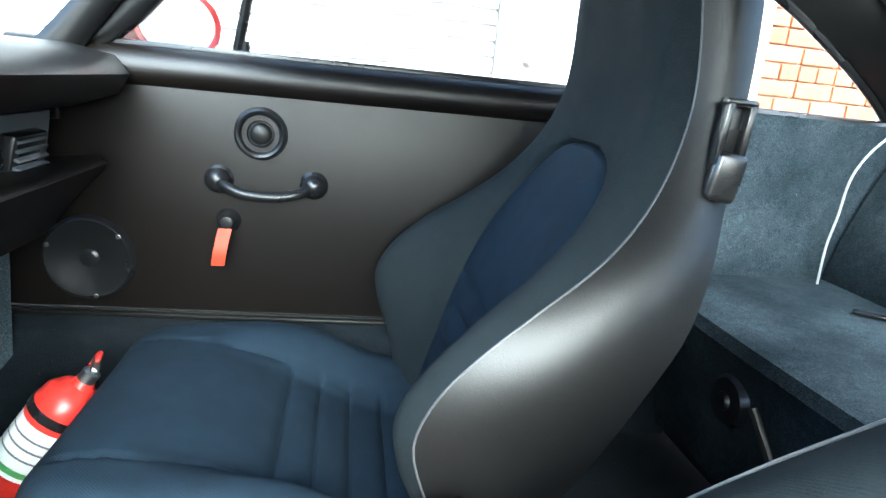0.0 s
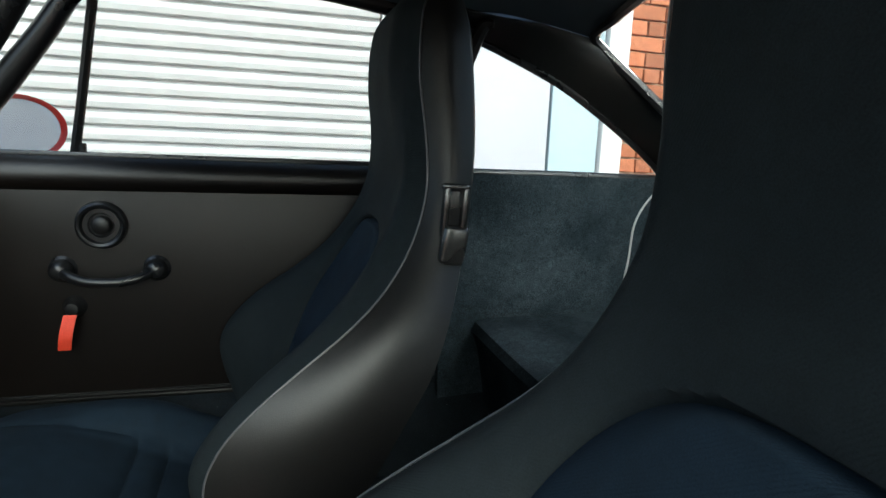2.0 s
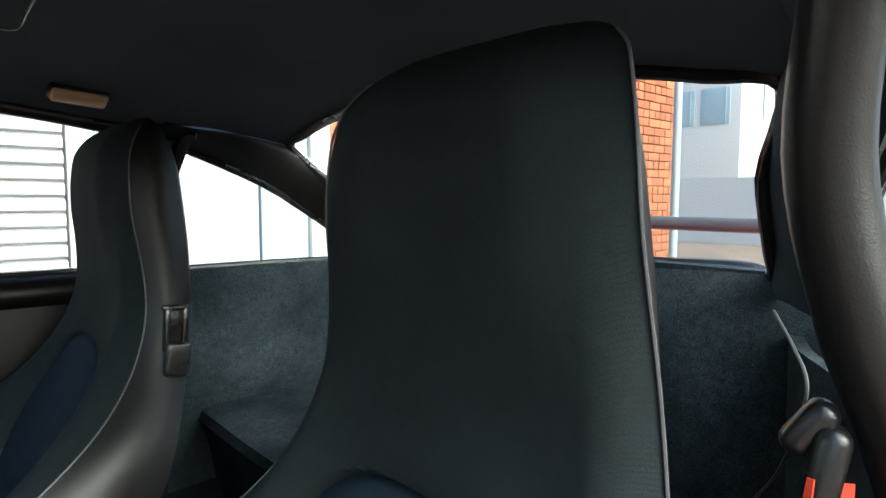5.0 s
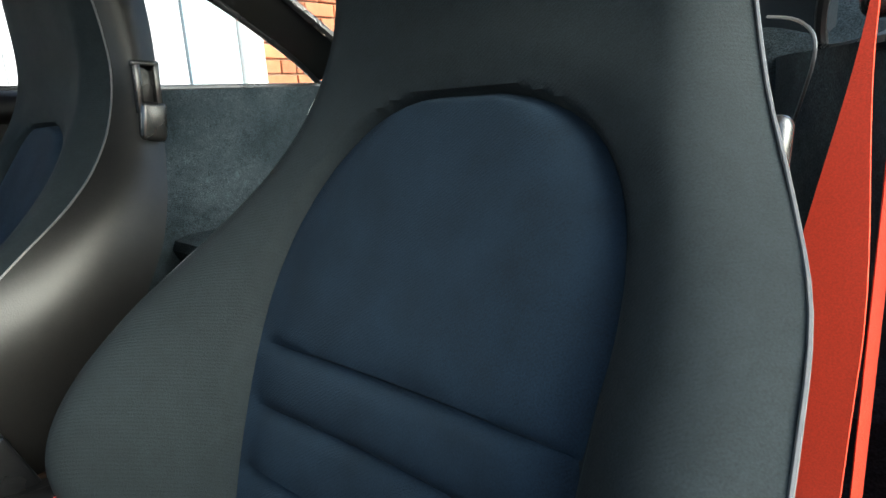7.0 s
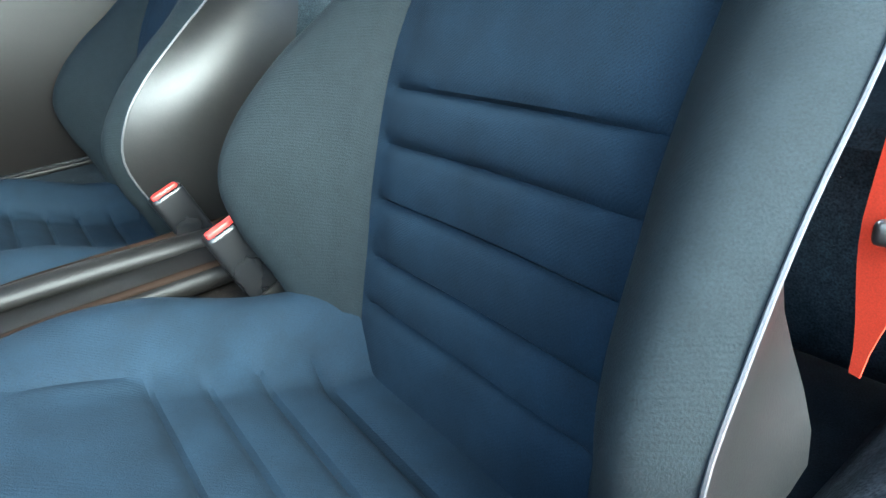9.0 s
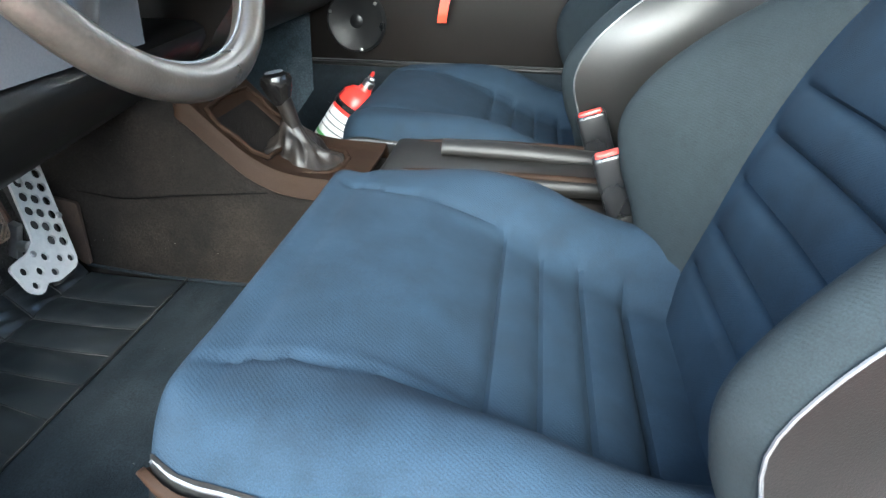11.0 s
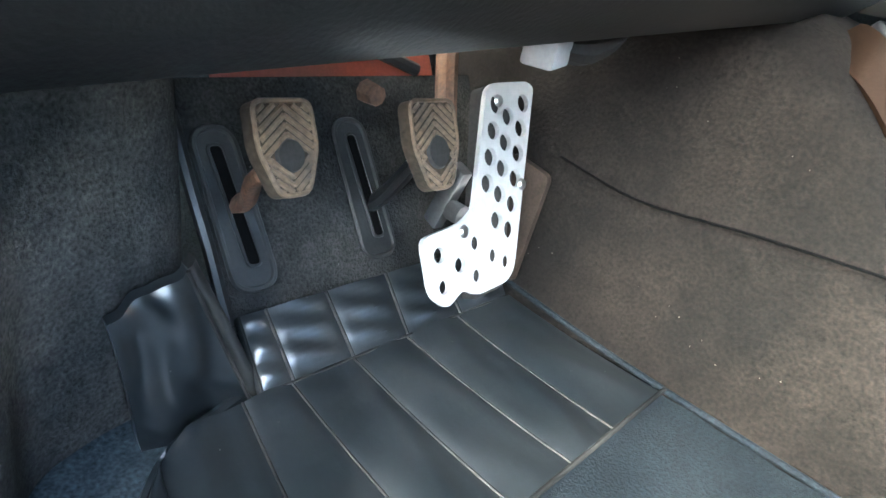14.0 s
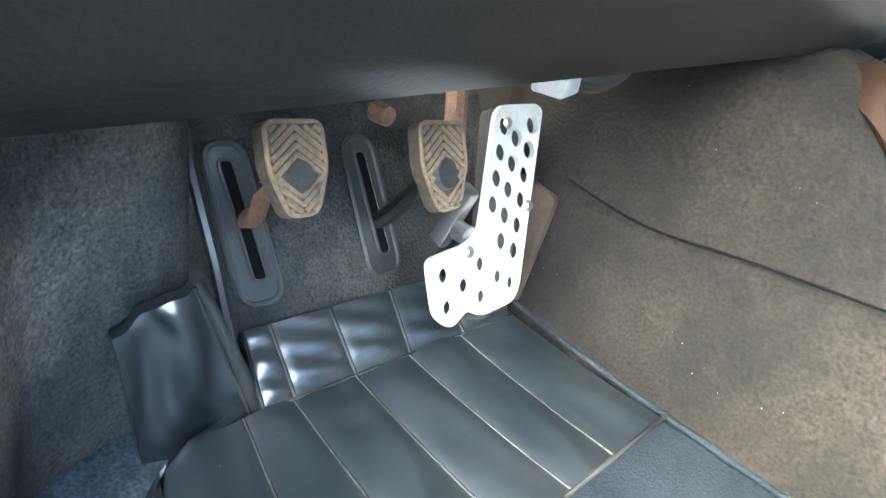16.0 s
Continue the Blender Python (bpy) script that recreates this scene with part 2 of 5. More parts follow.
def thing(name, at, label, category, group="", kind=""):
    ob = new(name)
    ob.empty_display_size = 0.05
    at = PLACE[0] @ Vector(at)
    ob.location = at
    BASE[ob] = at
    return tagged(ob, label, category, group, kind)


def part(name, bm, mat, parent=None, label="", smooth=True):
    """Links a bmesh, given in world places, as one mesh under its parent."""
    base = BASE[parent] if parent else Vector((0, 0, 0))
    bmesh.ops.transform(bm, matrix=PLACE[0], verts=bm.verts)
    bmesh.ops.translate(bm, verts=bm.verts, vec=-base)
    bmesh.ops.recalc_face_normals(bm, faces=bm.faces)
    me = bpy.data.meshes.new(name)
    bm.to_mesh(me)
    bm.free()
    me.materials.append(mat)
    if smooth:
        me.shade_smooth()
        me.set_sharp_from_angle(angle=radians(42))
    ob = new(name, me)
    if parent:
        ob.parent = parent
    BASE[ob] = base
    if label:
        ob["label"] = label
    return ob


def structure(name, bm, mat, label, category, kind="structure", smooth=True):
    return tagged(part(name, bm, mat, None, "", smooth), label, category, "", kind)


def sheet(fn, nu, nv, thick=0.0, back=None):
    """A grid of fn(u, v), u and v from 0 to 1; thick gives it a back, or back the way to its back."""
    bm = bmesh.new()
    vs = [[bm.verts.new(fn(i / nu, j / nv)) for j in range(nv + 1)] for i in range(nu + 1)]
    for i in range(nu):
        for j in range(nv):
            a, b, c, d = vs[i][j], vs[i + 1][j], vs[i + 1][j + 1], vs[i][j + 1]
            bm.faces.new((a, b, c, d))
    if back:
        far_side = [[bm.verts.new(v.co + Vector(back)) for v in row] for row in vs]
        for i in range(nu):
            for j in range(nv):
                bm.faces.new((far_side[i][j], far_side[i][j + 1], far_side[i + 1][j + 1], far_side[i + 1][j]))
        rim = [(i, 0) for i in range(nu)] + [(nu, j) for j in range(nv)] + [(i, nv) for i in range(nu, 0, -1)] + [(0, j) for j in range(nv, 0, -1)]
        for (a, c), (d, e) in zip(rim, rim[1:] + rim[:1]):
            bm.faces.new((vs[a][c], far_side[a][c], far_side[d][e], vs[d][e]))
    bmesh.ops.remove_doubles(bm, verts=bm.verts, dist=1e-5)
    if thick:
        bmesh.ops.recalc_face_normals(bm, faces=bm.faces)
        bmesh.ops.solidify(bm, geom=bm.faces[:], thickness=thick)
    return bm


def tube(points, radius, sides=8, smooth_steps=4, closed=False, flat=1.0):
    """A round rod along a smooth line; radius may be one number or one for each point."""
    p = [Vector(q) for q in points]
    n = len(p)
    rad = radius if isinstance(radius, (list, tuple)) else [radius] * n
    line, rr = [], []
    for i in range(n if closed else n - 1):
        a, b, c, d = p[(i - 1) % n if closed else max(i - 1, 0)], p[i], p[(i + 1) % n], p[(i + 2) % n if closed else min(i + 2, n - 1)]
        for k in range(smooth_steps):
            t = k / smooth_steps
            line.append(0.5 * ((2 * b) + (c - a) * t + (2 * a - 5 * b + 4 * c - d) * t * t + (3 * b - a - 3 * c + d) * t ** 3))
            rr.append(rad[i] + (rad[(i + 1) % n] - rad[i]) * t)
    if not closed:
        line.append(p[-1])
        rr.append(rad[-1])
    bm = bmesh.new()
    rings = []
    m = len(line)
    side = None
    for i, q in enumerate(line):
        tan = (line[(i + 1) % m] - line[i - 1]) if closed else (line[min(i + 1, m - 1)] - line[max(i - 1, 0)])
        tan.normalize()
        if side is None:
            side = tan.orthogonal().normalized()
        side = (side - tan * side.dot(tan)).normalized()
        up = tan.cross(side)
        rings.append([bm.verts.new(q + (side * math.cos(2 * math.pi * k / sides) + up * math.sin(2 * math.pi * k / sides) * flat) * rr[i]) for k in range(sides)])
    for i in range(m if closed else m - 1):
        a, b = rings[i], rings[(i + 1) % m]
        for k in range(sides):
            bm.faces.new((a[k], a[(k + 1) % sides], b[(k + 1) % sides], b[k]))
    if not closed:
        bm.faces.new(rings[0])
        bm.faces.new(rings[-1])
    return bm


def lathe(profile, m, sides=32):
    """Turns (radius, height) pairs round the z axis of the pose m."""
    bm = bmesh.new()
    rings = []
    for r, h in profile:
        if r < 1e-6:
            rings.append([bm.verts.new((0, 0, h))])
        else:
            rings.append([bm.verts.new((r * math.cos(2 * math.pi * k / sides), r * math.sin(2 * math.pi * k / sides), h)) for k in range(sides)])
    for a, b in zip(rings, rings[1:]):
        for k in range(sides):
            q = [a[k % len(a)], a[(k + 1) % len(a)], b[(k + 1) % len(b)], b[k % len(b)]]
            q = list(dict.fromkeys(q))
            if len(q) > 2:
                bm.faces.new(q)
    bmesh.ops.transform(bm, matrix=m, verts=bm.verts)
    return bm


def block(size, m, bevel=0.004, segments=2):
    bm = bmesh.new()
    bmesh.ops.create_cube(bm, size=1.0)
    bmesh.ops.scale(bm, vec=size, verts=bm.verts)
    if bevel:
        bmesh.ops.bevel(bm, geom=bm.edges[:], offset=min(bevel, min(size) * 0.45), segments=segments, affect="EDGES", profile=0.5)
    bmesh.ops.transform(bm, matrix=m, verts=bm.verts)
    return bm


def box(x0, x1, y0, y1, z0, z1, bevel=0.004, segments=2):
    return block((x1 - x0, y1 - y0, z1 - z0), pose((x0 + x1) / 2, (y0 + y1) / 2, (z0 + z1) / 2), bevel, segments)


def plate(outline, m, thick, bevel=0.001, holes=()):
    """A flat piece of the given outline (x, y) with round holes (x, y, r), in the plane of the pose m."""
    bm = bmesh.new()
    edges = []
    for ring in [outline] + [[(x + r * math.cos(a), y + r * math.sin(a)) for a in (-k * math.pi / 7 for k in range(14))] for x, y, r in holes]:
        vs = [bm.verts.new((x, y, 0)) for x, y in ring]
        edges += [bm.edges.new((vs[i], vs[(i + 1) % len(vs)])) for i in range(len(vs))]
    if holes:
        bmesh.ops.triangle_fill(bm, edges=edges, use_beauty=True)
    else:
        bm.faces.new(bm.verts[:])
    res = bmesh.ops.extrude_face_region(bm, geom=bm.faces[:])
    bmesh.ops.translate(bm, verts=[v for v in res["geom"] if isinstance(v, bmesh.types.BMVert)], vec=(0, 0, thick))
    bmesh.ops.recalc_face_normals(bm, faces=bm.faces)
    bmesh.ops.transform(bm, matrix=m, verts=bm.verts)
    return bm


def round_outline(points, r, n=5):
    """Rounds the corners of a polygon (x, y) by r."""
    out = []
    k = len(points)
    for i in range(k):
        a, b, c = Vector(points[i - 1]), Vector(points[i]), Vector(points[(i + 1) % k])
        u, v = (a - b), (c - b)
        q = min(r, u.length * 0.48, v.length * 0.48)
        s, e = b + u.normalized() * q, b + v.normalized() * q
        for j in range(n + 1):
            t = j / n
            p = s * (1 - t) ** 2 + b * 2 * t * (1 - t) + e * t * t
            out.append((p.x, p.y))
    return out


def prism(profile, y0, y1, steps=1, shift=None):
    """Carries a closed outline in x and z along y."""
    bm = bmesh.new()
    rings = []
    for s in range(steps + 1):
        y = y0 + (y1 - y0) * s / steps
        rings.append([bm.verts.new(shift(x, y, z) if shift else (x, y, z)) for x, z in profile])
    for a, b in zip(rings, rings[1:]):
        for k in range(len(a)):
            bm.faces.new((a[k], a[(k + 1) % len(a)], b[(k + 1) % len(b)], b[k]))
    bm.faces.new(rings[0])
    bm.faces.new(rings[-1])
    return bm


def joined(*bms):
    out = bmesh.new()
    for b in bms:
        me = bpy.data.meshes.new("piece")
        b.to_mesh(me)
        b.free()
        out.from_mesh(me)
        bpy.data.meshes.remove(me)
    return out


def curve(table):
    """A smooth function through (place, value) pairs."""
    xs, ys = [a for a, _ in table], [b for _, b in table]

    def f(x):
        if x <= xs[0]:
            return ys[0]
        if x >= xs[-1]:
            return ys[-1]
        i = max(k for k in range(len(xs)) if xs[k] <= x)
        i = min(i, len(xs) - 2)
        h = xs[i + 1] - xs[i]
        m0 = (ys[i + 1] - ys[max(i - 1, 0)]) / (xs[i + 1] - xs[max(i - 1, 0)])
        m1 = (ys[min(i + 2, len(xs) - 1)] - ys[i]) / (xs[min(i + 2, len(xs) - 1)] - xs[i])
        t = (x - xs[i]) / h
        return (2 * t ** 3 - 3 * t * t + 1) * ys[i] + (t ** 3 - 2 * t * t + t) * h * m0 + (3 * t * t - 2 * t ** 3) * ys[i + 1] + (t ** 3 - t * t) * h * m1
    return f


def ease(a, b, x):
    t = min(max((x - a) / (b - a), 0), 1)
    return t * t * (3 - 2 * t)


# ---- surroundings ----
structure("ground", box(-60, 60, -60, 60, -0.3, 0.0, 0), ASPHALT, "worn pinkish-brown paved yard around the parked car", "ground")
WALL = 3.1


def brick_field(parent, x0, x1, z0, z1, y, pitch=0.0975, length=0.25):
    """Single bricks with recessed joints, in stretcher rows broken by headers."""
    shared = {}
    joint = 0.012
    row, z = 0, z0
    while z + pitch <= z1 + 1e-6:
        x = x0 - (length * 0.5 if row % 2 else 0)
        k = 0
        while x < x1 - 0.01:
            w = length * (0.5 if (row % 3 == 2) else 1.0)
            a, b = max(x, x0), min(x + w, x1)
            if b - a > 0.03:
                key = round(b - a, 3)
                if key not in shared:
                    bm = block((key - joint, 0.05, pitch - joint), Matrix(), 0.004, 1)
                    me = bpy.data.meshes.new("brick")
                    bm.to_mesh(me)
                    bm.free()
                    me.materials.append(BRICK)
                    shared[key] = me
                ob = new("brick", shared[key])
                ob.location = ((a + b) / 2, y + random.uniform(-0.002, 0.002), z + pitch / 2)
                ob.parent = parent
            x += w
            k += 1
        z += pitch
        row += 1


def shutter(x0, x1, z1, y, label):
    ob = thing("roller_shutter", ((x0 + x1) / 2, y, 0), label, "shutter")
    pitch = 0.0825
    bm = bmesh.new()
    prof = [(0.010, 0.0), (0.010, 0.007), (-0.024, 0.012), (-0.030, 0.040), (-0.024, 0.068), (0.010, pitch)]
    for s in (x0, x1):
        for d, h in prof:
            bm.verts.new((s - (x0 + x1) / 2, d, h))
    bm.verts.ensure_lookup_table()
    for k in range(5):
        bm.faces.new((bm.verts[k], bm.verts[k + 1], bm.verts[k + 7], bm.verts[k + 6]))
    me = bpy.data.meshes.new("slat")
    bm.to_mesh(me)
    bm.free()
    me.materials.append(SHUTTER)
    z = 0.03
    while z < z1:
        sl = new("slat", me)
        sl.location = (0, 0, z)
        sl.parent = ob
        z += pitch
    return ob


shutter(-4.2, 0.72, 3.0, WALL, "closed white ribbed roller shutter in the facade")
shutter(3.85, 5.28, 3.0, WALL + 0.02, "closed white roller shutter beyond the brick pier")
structure("wall_facade", box(-12, 7.2, WALL + 0.06, WALL + 0.3, 0, 4.2, 0), WHITE, "white rendered facade behind the shutters", "wall", smooth=False)
structure("trim_pier", box(0.73, 0.86, WALL - 0.05, WALL + 0.06, 0, 3.3), WHITE, "white shutter guide post", "post")
steel_door = thing("steel_door", (1.4, WALL, 0), "pale grey double steel door in the facade", "door")
part("door_leaf", box(0.87, 1.81, WALL - 0.02, WALL + 0.03, 0.02, 2.6), DOORGREY, steel_door)
part("door_leaf", box(1.83, 2.17, WALL - 0.02, WALL + 0.03, 0.02, 2.6), BLUEPANEL, steel_door, "pale blue narrow leaf")
part("door_frame", box(0.86, 2.18, WALL + 0.031, WALL + 0.055, 0, 2.7), PLASTIC, steel_door, "dark gap behind the leaves")
part("handle", joined(lathe([(0, 0), (0.03, 0), (0.03, 0.02), (0.012, 0.03), (0.012, 0.06), (0, 0.06)], pose(0.92, WALL - 0.02, 1.02, 90)), tube([(0.92, WALL - 0.075, 1.02), (0.98, WALL - 0.078, 1.02), (1.03, WALL - 0.075, 1.018)], 0.009)), STEEL, steel_door)
structure("trim_jamb", box(2.18, 2.33, WALL - 0.06, WALL + 0.06, 0, 3.3), WHITE, "white painted door jamb", "jamb")
pier1 = structure("wall_pier", box(2.33, 3.51, WALL - 0.01, WALL + 0.06, 0, 3.12, 0), MORTAR, "orange brick pier with pale joints", "wall", smooth=False)
brick_field(pier1, 2.33, 3.51, 0.0, 3.12, WALL - 0.02)
structure("trim_column", box(3.51, 3.84, WALL - 0.07, WALL + 0.06, 0, 3.3), WHITE, "white painted column beside the shutter", "column")
structure("trim_post", box(5.30, 5.73, WALL - 0.08, WALL + 0.06, 0, 3.3), BLUEPANEL, "pale blue painted post", "post")
pier2 = structure("wall_pier_far", box(5.74, 7.18, WALL - 0.01, WALL + 0.06, 0, 3.12, 0), MORTAR, "orange brick pier at the end of the facade", "wall", smooth=False)
brick_field(pier2, 5.74, 7.18, 0.0, 3.12, WALL - 0.02)
tagged(part("drain_pipe", tube([(7.27, WALL - 0.05, 0), (7.27, WALL - 0.05, 1.5), (7.27, WALL - 0.05, 3.2)], 0.05, 12), BLUEPANEL), "pale blue drain pipe at the brick corner", "pipe")
structure("wall_yard", box(14, 14.3, -9.9, 12, 0, 1.5, 0), WHITE, "white painted wall at the end of the yard", "wall", smooth=False)
far = thing("far_building", (30, 13.6, 0), "pale building with a strip of windows beyond the yard", "building")
part("wall", box(24, 36, 9.2, 18.0, 0, 6.2, 0.02), WHITE, far)
part("roof", box(23.8, 36.2, 9.0, 18.2, 6.2, 6.5, 0.05), BLUEPANEL, far, "pale blue fascia roof")
for k in range(6):
    window = part("window", box(23.95, 24.0, 9.6 + k * 1.40, 10.75 + k * 1.40, 3.9, 5.3, 0.01), BLUEPANEL, far)
    part("frame", box(23.92, 23.95, 5.54 + k * 1.40, 5.60 + k * 1.40, 3.9, 5.3, 0.005), BLUEPANEL, window, "pale blue mullion")
# never in view: added to tint reflections orange and cut horizon light
structure("wall_opposite", box(-14, 14, -10.3, -10.0, 0, 1.9, 0), BRICK, "unseen orange brick wall added to warm reflections and block low sky", "wall", smooth=False)

# ---- car shell ----
FLOOR = 0.27
edge_z = curve([(-0.45, 0.87), (-0.36, 0.95), (-0.26, 1.065), (-0.215, 1.13), (-0.17, 1.172), (-0.03, 1.196), (0.115, 1.191), (0.287, 1.172), (0.40, 1.160), (0.50, 1.165), (0.60, 1.156), (0.72, 1.138)])
edge_y = curve([(-0.45, 0.68), (-0.2, 0.62), (0.3, 0.60), (0.42, 0.598), (0.50, 0.575), (0.60, 0.575), (0.72, 0.583)])
edge_yd = curve([(-0.45, 0.68), (-0.2, 0.665), (0.2, 0.66), (0.34, 0.650), (0.45, 0.612), (0.60, 0.535), (0.72, 0.455)])
mid_z = curve([(-0.30, 1.20), (-0.1, 1.245), (0.15, 1.262), (0.40, 1.245), (0.66, 1.190), (0.8, 1.16)])


def lining(u, v):
    s = 2 * u - 1
    x0, x1 = -0.19 - 0.08 * (1 - s * s), 0.66 + 0.06 * abs(s) ** 2.2
    x = x0 + (x1 - x0) * v
    ze, zm = edge_z(x), mid_z(x)
    return (x, s * (edge_y(x) if s > 0 else edge_yd(x)), ze + (zm - ze) * (1 - abs(s) ** 2.6))


car = thing("coupe_car", (0.2, 0, 0.0), "red two-door coupe shell with the driver door open", "car")
part("headlining", sheet(lining, 40, 36, back=(0, 0, 0.02)), LINER, car, "dark grey cloth headlining")


def seam_line(points, r, name, mat, owner, label="", lift=0.0, sides=6):
    return part(name, tube([(x, y, z + lift) for x, y, z in points], r, sides, 5), mat, owner, label)


def on_lining(x, y):
    s = y / (edge_y(x) if y > 0 else edge_yd(x))
    return (x, y, edge_z(x) + (mid_z(x) - edge_z(x)) * (1 - abs(s) ** 2.6))


seam_line([on_lining(x, 0.33) for x in (-0.2, -0.1, 0.0, 0.1, 0.165)] + [on_lining(0.18, 0.31)] + [on_lining(0.18, y) for y in (0.25, 0.1, -0.1, -0.25)] + [on_lining(0.18, -0.31)] + [on_lining(x, -0.33) for x in (0.165, 0.1, 0.0, -0.1, -0.2)], 0.0018, "sunroof_seam", PLASTIC, car, "dark seam of the sliding roof panel")
for sgn in (1, -1):
    q_curve = [(0.43, 0.605, 1.135), (0.53, 0.634, 1.110), (0.68, 0.640, 1.050), (0.81, 0.645, 0.975), (0.90, 0.650, 0.915), (0.945, 0.655, 0.878)]
    if sgn < 0:
        q_curve = [(0.43, 0.618, 1.130), (0.53, 0.602, 1.090), (0.68, 0.548, 1.035), (0.81, 0.495, 0.970), (0.90, 0.462, 0.905), (0.93, 0.455, 0.855)]
    i_curve = [(0.46, 0.580, 1.165), (0.60, 0.575, 1.155), (0.715, 0.583, 1.138), (0.86, 0.535, 1.008), (0.95, 0.500, 0.925), (1.0, 0.486, 0.872)]
    if sgn < 0:
        i_curve = [(0.46, 0.535, 1.160), (0.60, 0.505, 1.150), (0.70, 0.455, 1.138), (0.85, 0.392, 1.050), (0.95, 0.368, 0.960), (1.0, 0.352, 0.875)]

    def pillar(u, v):
        k = u * 5
        i = min(int(k), 4)
        t = k - i
        a = Vector(q_curve[i]).lerp(Vector(q_curve[i + 1]), t)
        b = Vector(i_curve[i]).lerp(Vector(i_curve[i + 1]), t)
        p = a.lerp(b, v) - Vector((0, 0.02 * math.sin(math.pi * v), -0.012 * math.sin(math.pi * v)))
        return (p.x, sgn * p.y, p.z)
    part("rear_pillar", sheet(pillar, 25, 8, back=(0, sgn * 0.012, 0.012)), LINER if sgn < 0 else LEATHER, car, "black trimmed rear roof pillar")
    part("window_seal", tube([(x, sgn * (y - 0.004), z) for x, y, z in q_curve] + ([(0.955, 0.652, 0.868), (0.90, 0.652, 0.866), (0.7, 0.652, 0.868), (0.47, 0.652, 0.868)] if sgn > 0 else [(0.92, -0.462, 0.838), (0.75, -0.526, 0.832), (0.50, -0.610, 0.832)]), 0.008, 8, 5), PLASTIC, car, "black quarter window seal")
    part("roof_rail", tube([(x, sgn * ((edge_y(x) if sgn > 0 else edge_yd(x)) + 0.012), edge_z(x) - 0.004) for x in (-0.46, -0.36, -0.26, -0.2, -0.15, -0.05, 0.1, 0.25, 0.36, 0.44)], [0.026, 0.024, 0.02, 0.018, 0.016, 0.015, 0.015, 0.016, 0.018, 0.02], 10, 5), PLASTIC, car, "black trimmed roof rail")
    spine = [(0.455, 0.606, 1.14), (0.452, 0.645, 1.02), (0.447, 0.675, 0.90), (0.44, 0.70, 0.80)] if sgn > 0 else [(0.42, -0.590, 1.165), (0.445, -0.575, 1.05), (0.462, -0.592, 0.95), (0.478, -0.618, 0.87), (0.485, -0.645, 0.78), (0.475, -0.685, 0.60), (0.455, -0.705, 0.44)]
    part("side_pillar", tube(spine, [0.022, 0.024, 0.028, 0.03] if sgn > 0 else [0.022, 0.024, 0.024, 0.024, 0.026, 0.030, 0.032], 12, 5), LEATHER, car, "black trimmed pillar behind the door")
# rear window surround and glass
rear_top = [(0.66 + 0.06 * abs(s) ** 2.2, s * (0.583 if s > 0 else 0.455), 1.188 - 0.05 * abs(s) ** 2.6) for s in [k / 6 - 1 for k in range(13)]]
part("rear_window_seal", tube([(1.0, -0.352, 0.910), (0.95, -0.366, 0.950), (0.85, -0.390, 1.050)] + rear_top + [(0.80, 0.556, 1.062), (0.90, 0.52, 0.97), (1.0, 0.486, 0.876), (1.03, 0.40, 0.868), (1.05, 0.15, 0.874), (1.05, 0.0, 0.902), (1.04, -0.28, 0.915)], 0.011, 8, 4, closed=True), PLASTIC, car, "black rear window seal")
brake_lamp = thing("brake_lamp", (0.70, 0.02, 1.15), "black high brake lamp box at the top of the rear window", "lamp")
part("housing", box(0.68, 0.74, -0.05, 0.07, 1.115, 1.168, 0.008), PLASTIC, brake_lamp)
# rear deck and tail in red
part("rear_deck", sheet(lambda u, v: (1.09 + 0.92 * v, (2 * u - 1) * (0.62 - 0.10 * v), 0.850 - 0.03 * v - 0.10 * v * v - 0.12 * abs(2 * u - 1) ** 4), 20, 14, 0.01), REDPAINT, car, "red painted engine lid")
for sgn in (1, -1):
    part("rear_fender", sheet(lambda u, v: (0.62 + 1.35 * u, sgn * (0.665 + 0.18 * math.sin(math.pi * (0.08 + 0.84 * u)) ** 0.7 * math.sin(v * math.pi * 0.55) + 0.02), 0.790 - 0.45 * v * v - 0.05 * u * u), 24, 10, 0.01), REDPAINT, car, "red painted rear wing")
spoiler = thing("rear_spoiler", (1.85, 0, 0.88), "dark grey rear spoiler blade on the engine lid", "spoiler")
part("blade", block((0.30, 1.30, 0.035), pose(1.86, -0.02, 0.945, 0, 4, 0), 0.014, 3), GREY, spoiler)
for y in (-0.40, 0.40):
    part("upright", box(1.80, 1.90, y - 0.02, y + 0.02, 0.78, 0.945, 0.008), PLASTIC, spoiler)
# glass
def pane(name, bm, owner):
    ob = part(name, bm, GLASS, owner, "clear window glass")
    ob.visible_shadow = False


def rear_glass(u, v):
    s = 2 * u - 1
    top = Vector((0.66 + 0.06 * abs(s) ** 2.2, s * (0.575 if s > 0 else 0.448), 1.184 - 0.05 * abs(s) ** 2.6))
    low = Vector((1.05 - 0.05 * s * s, s * (0.478 if s > 0 else 0.345), 0.872 + 0.04 * ease(0.2, -0.1, s)))
    return tuple(top.lerp(low, v) + Vector((0.004, 0, 0.004)))


pane("rear_glass", sheet(rear_glass, 16, 8, back=(0.003, 0, 0.002)), car)
quarter_y, quarter_z = curve([(0.43, 0.605), (0.53, 0.634), (0.68, 0.640), (0.90, 0.650), (0.945, 0.655)]), curve([(0.43, 1.135), (0.53, 1.110), (0.68, 1.050), (0.81, 0.975), (0.90, 0.915), (0.945, 0.878)])
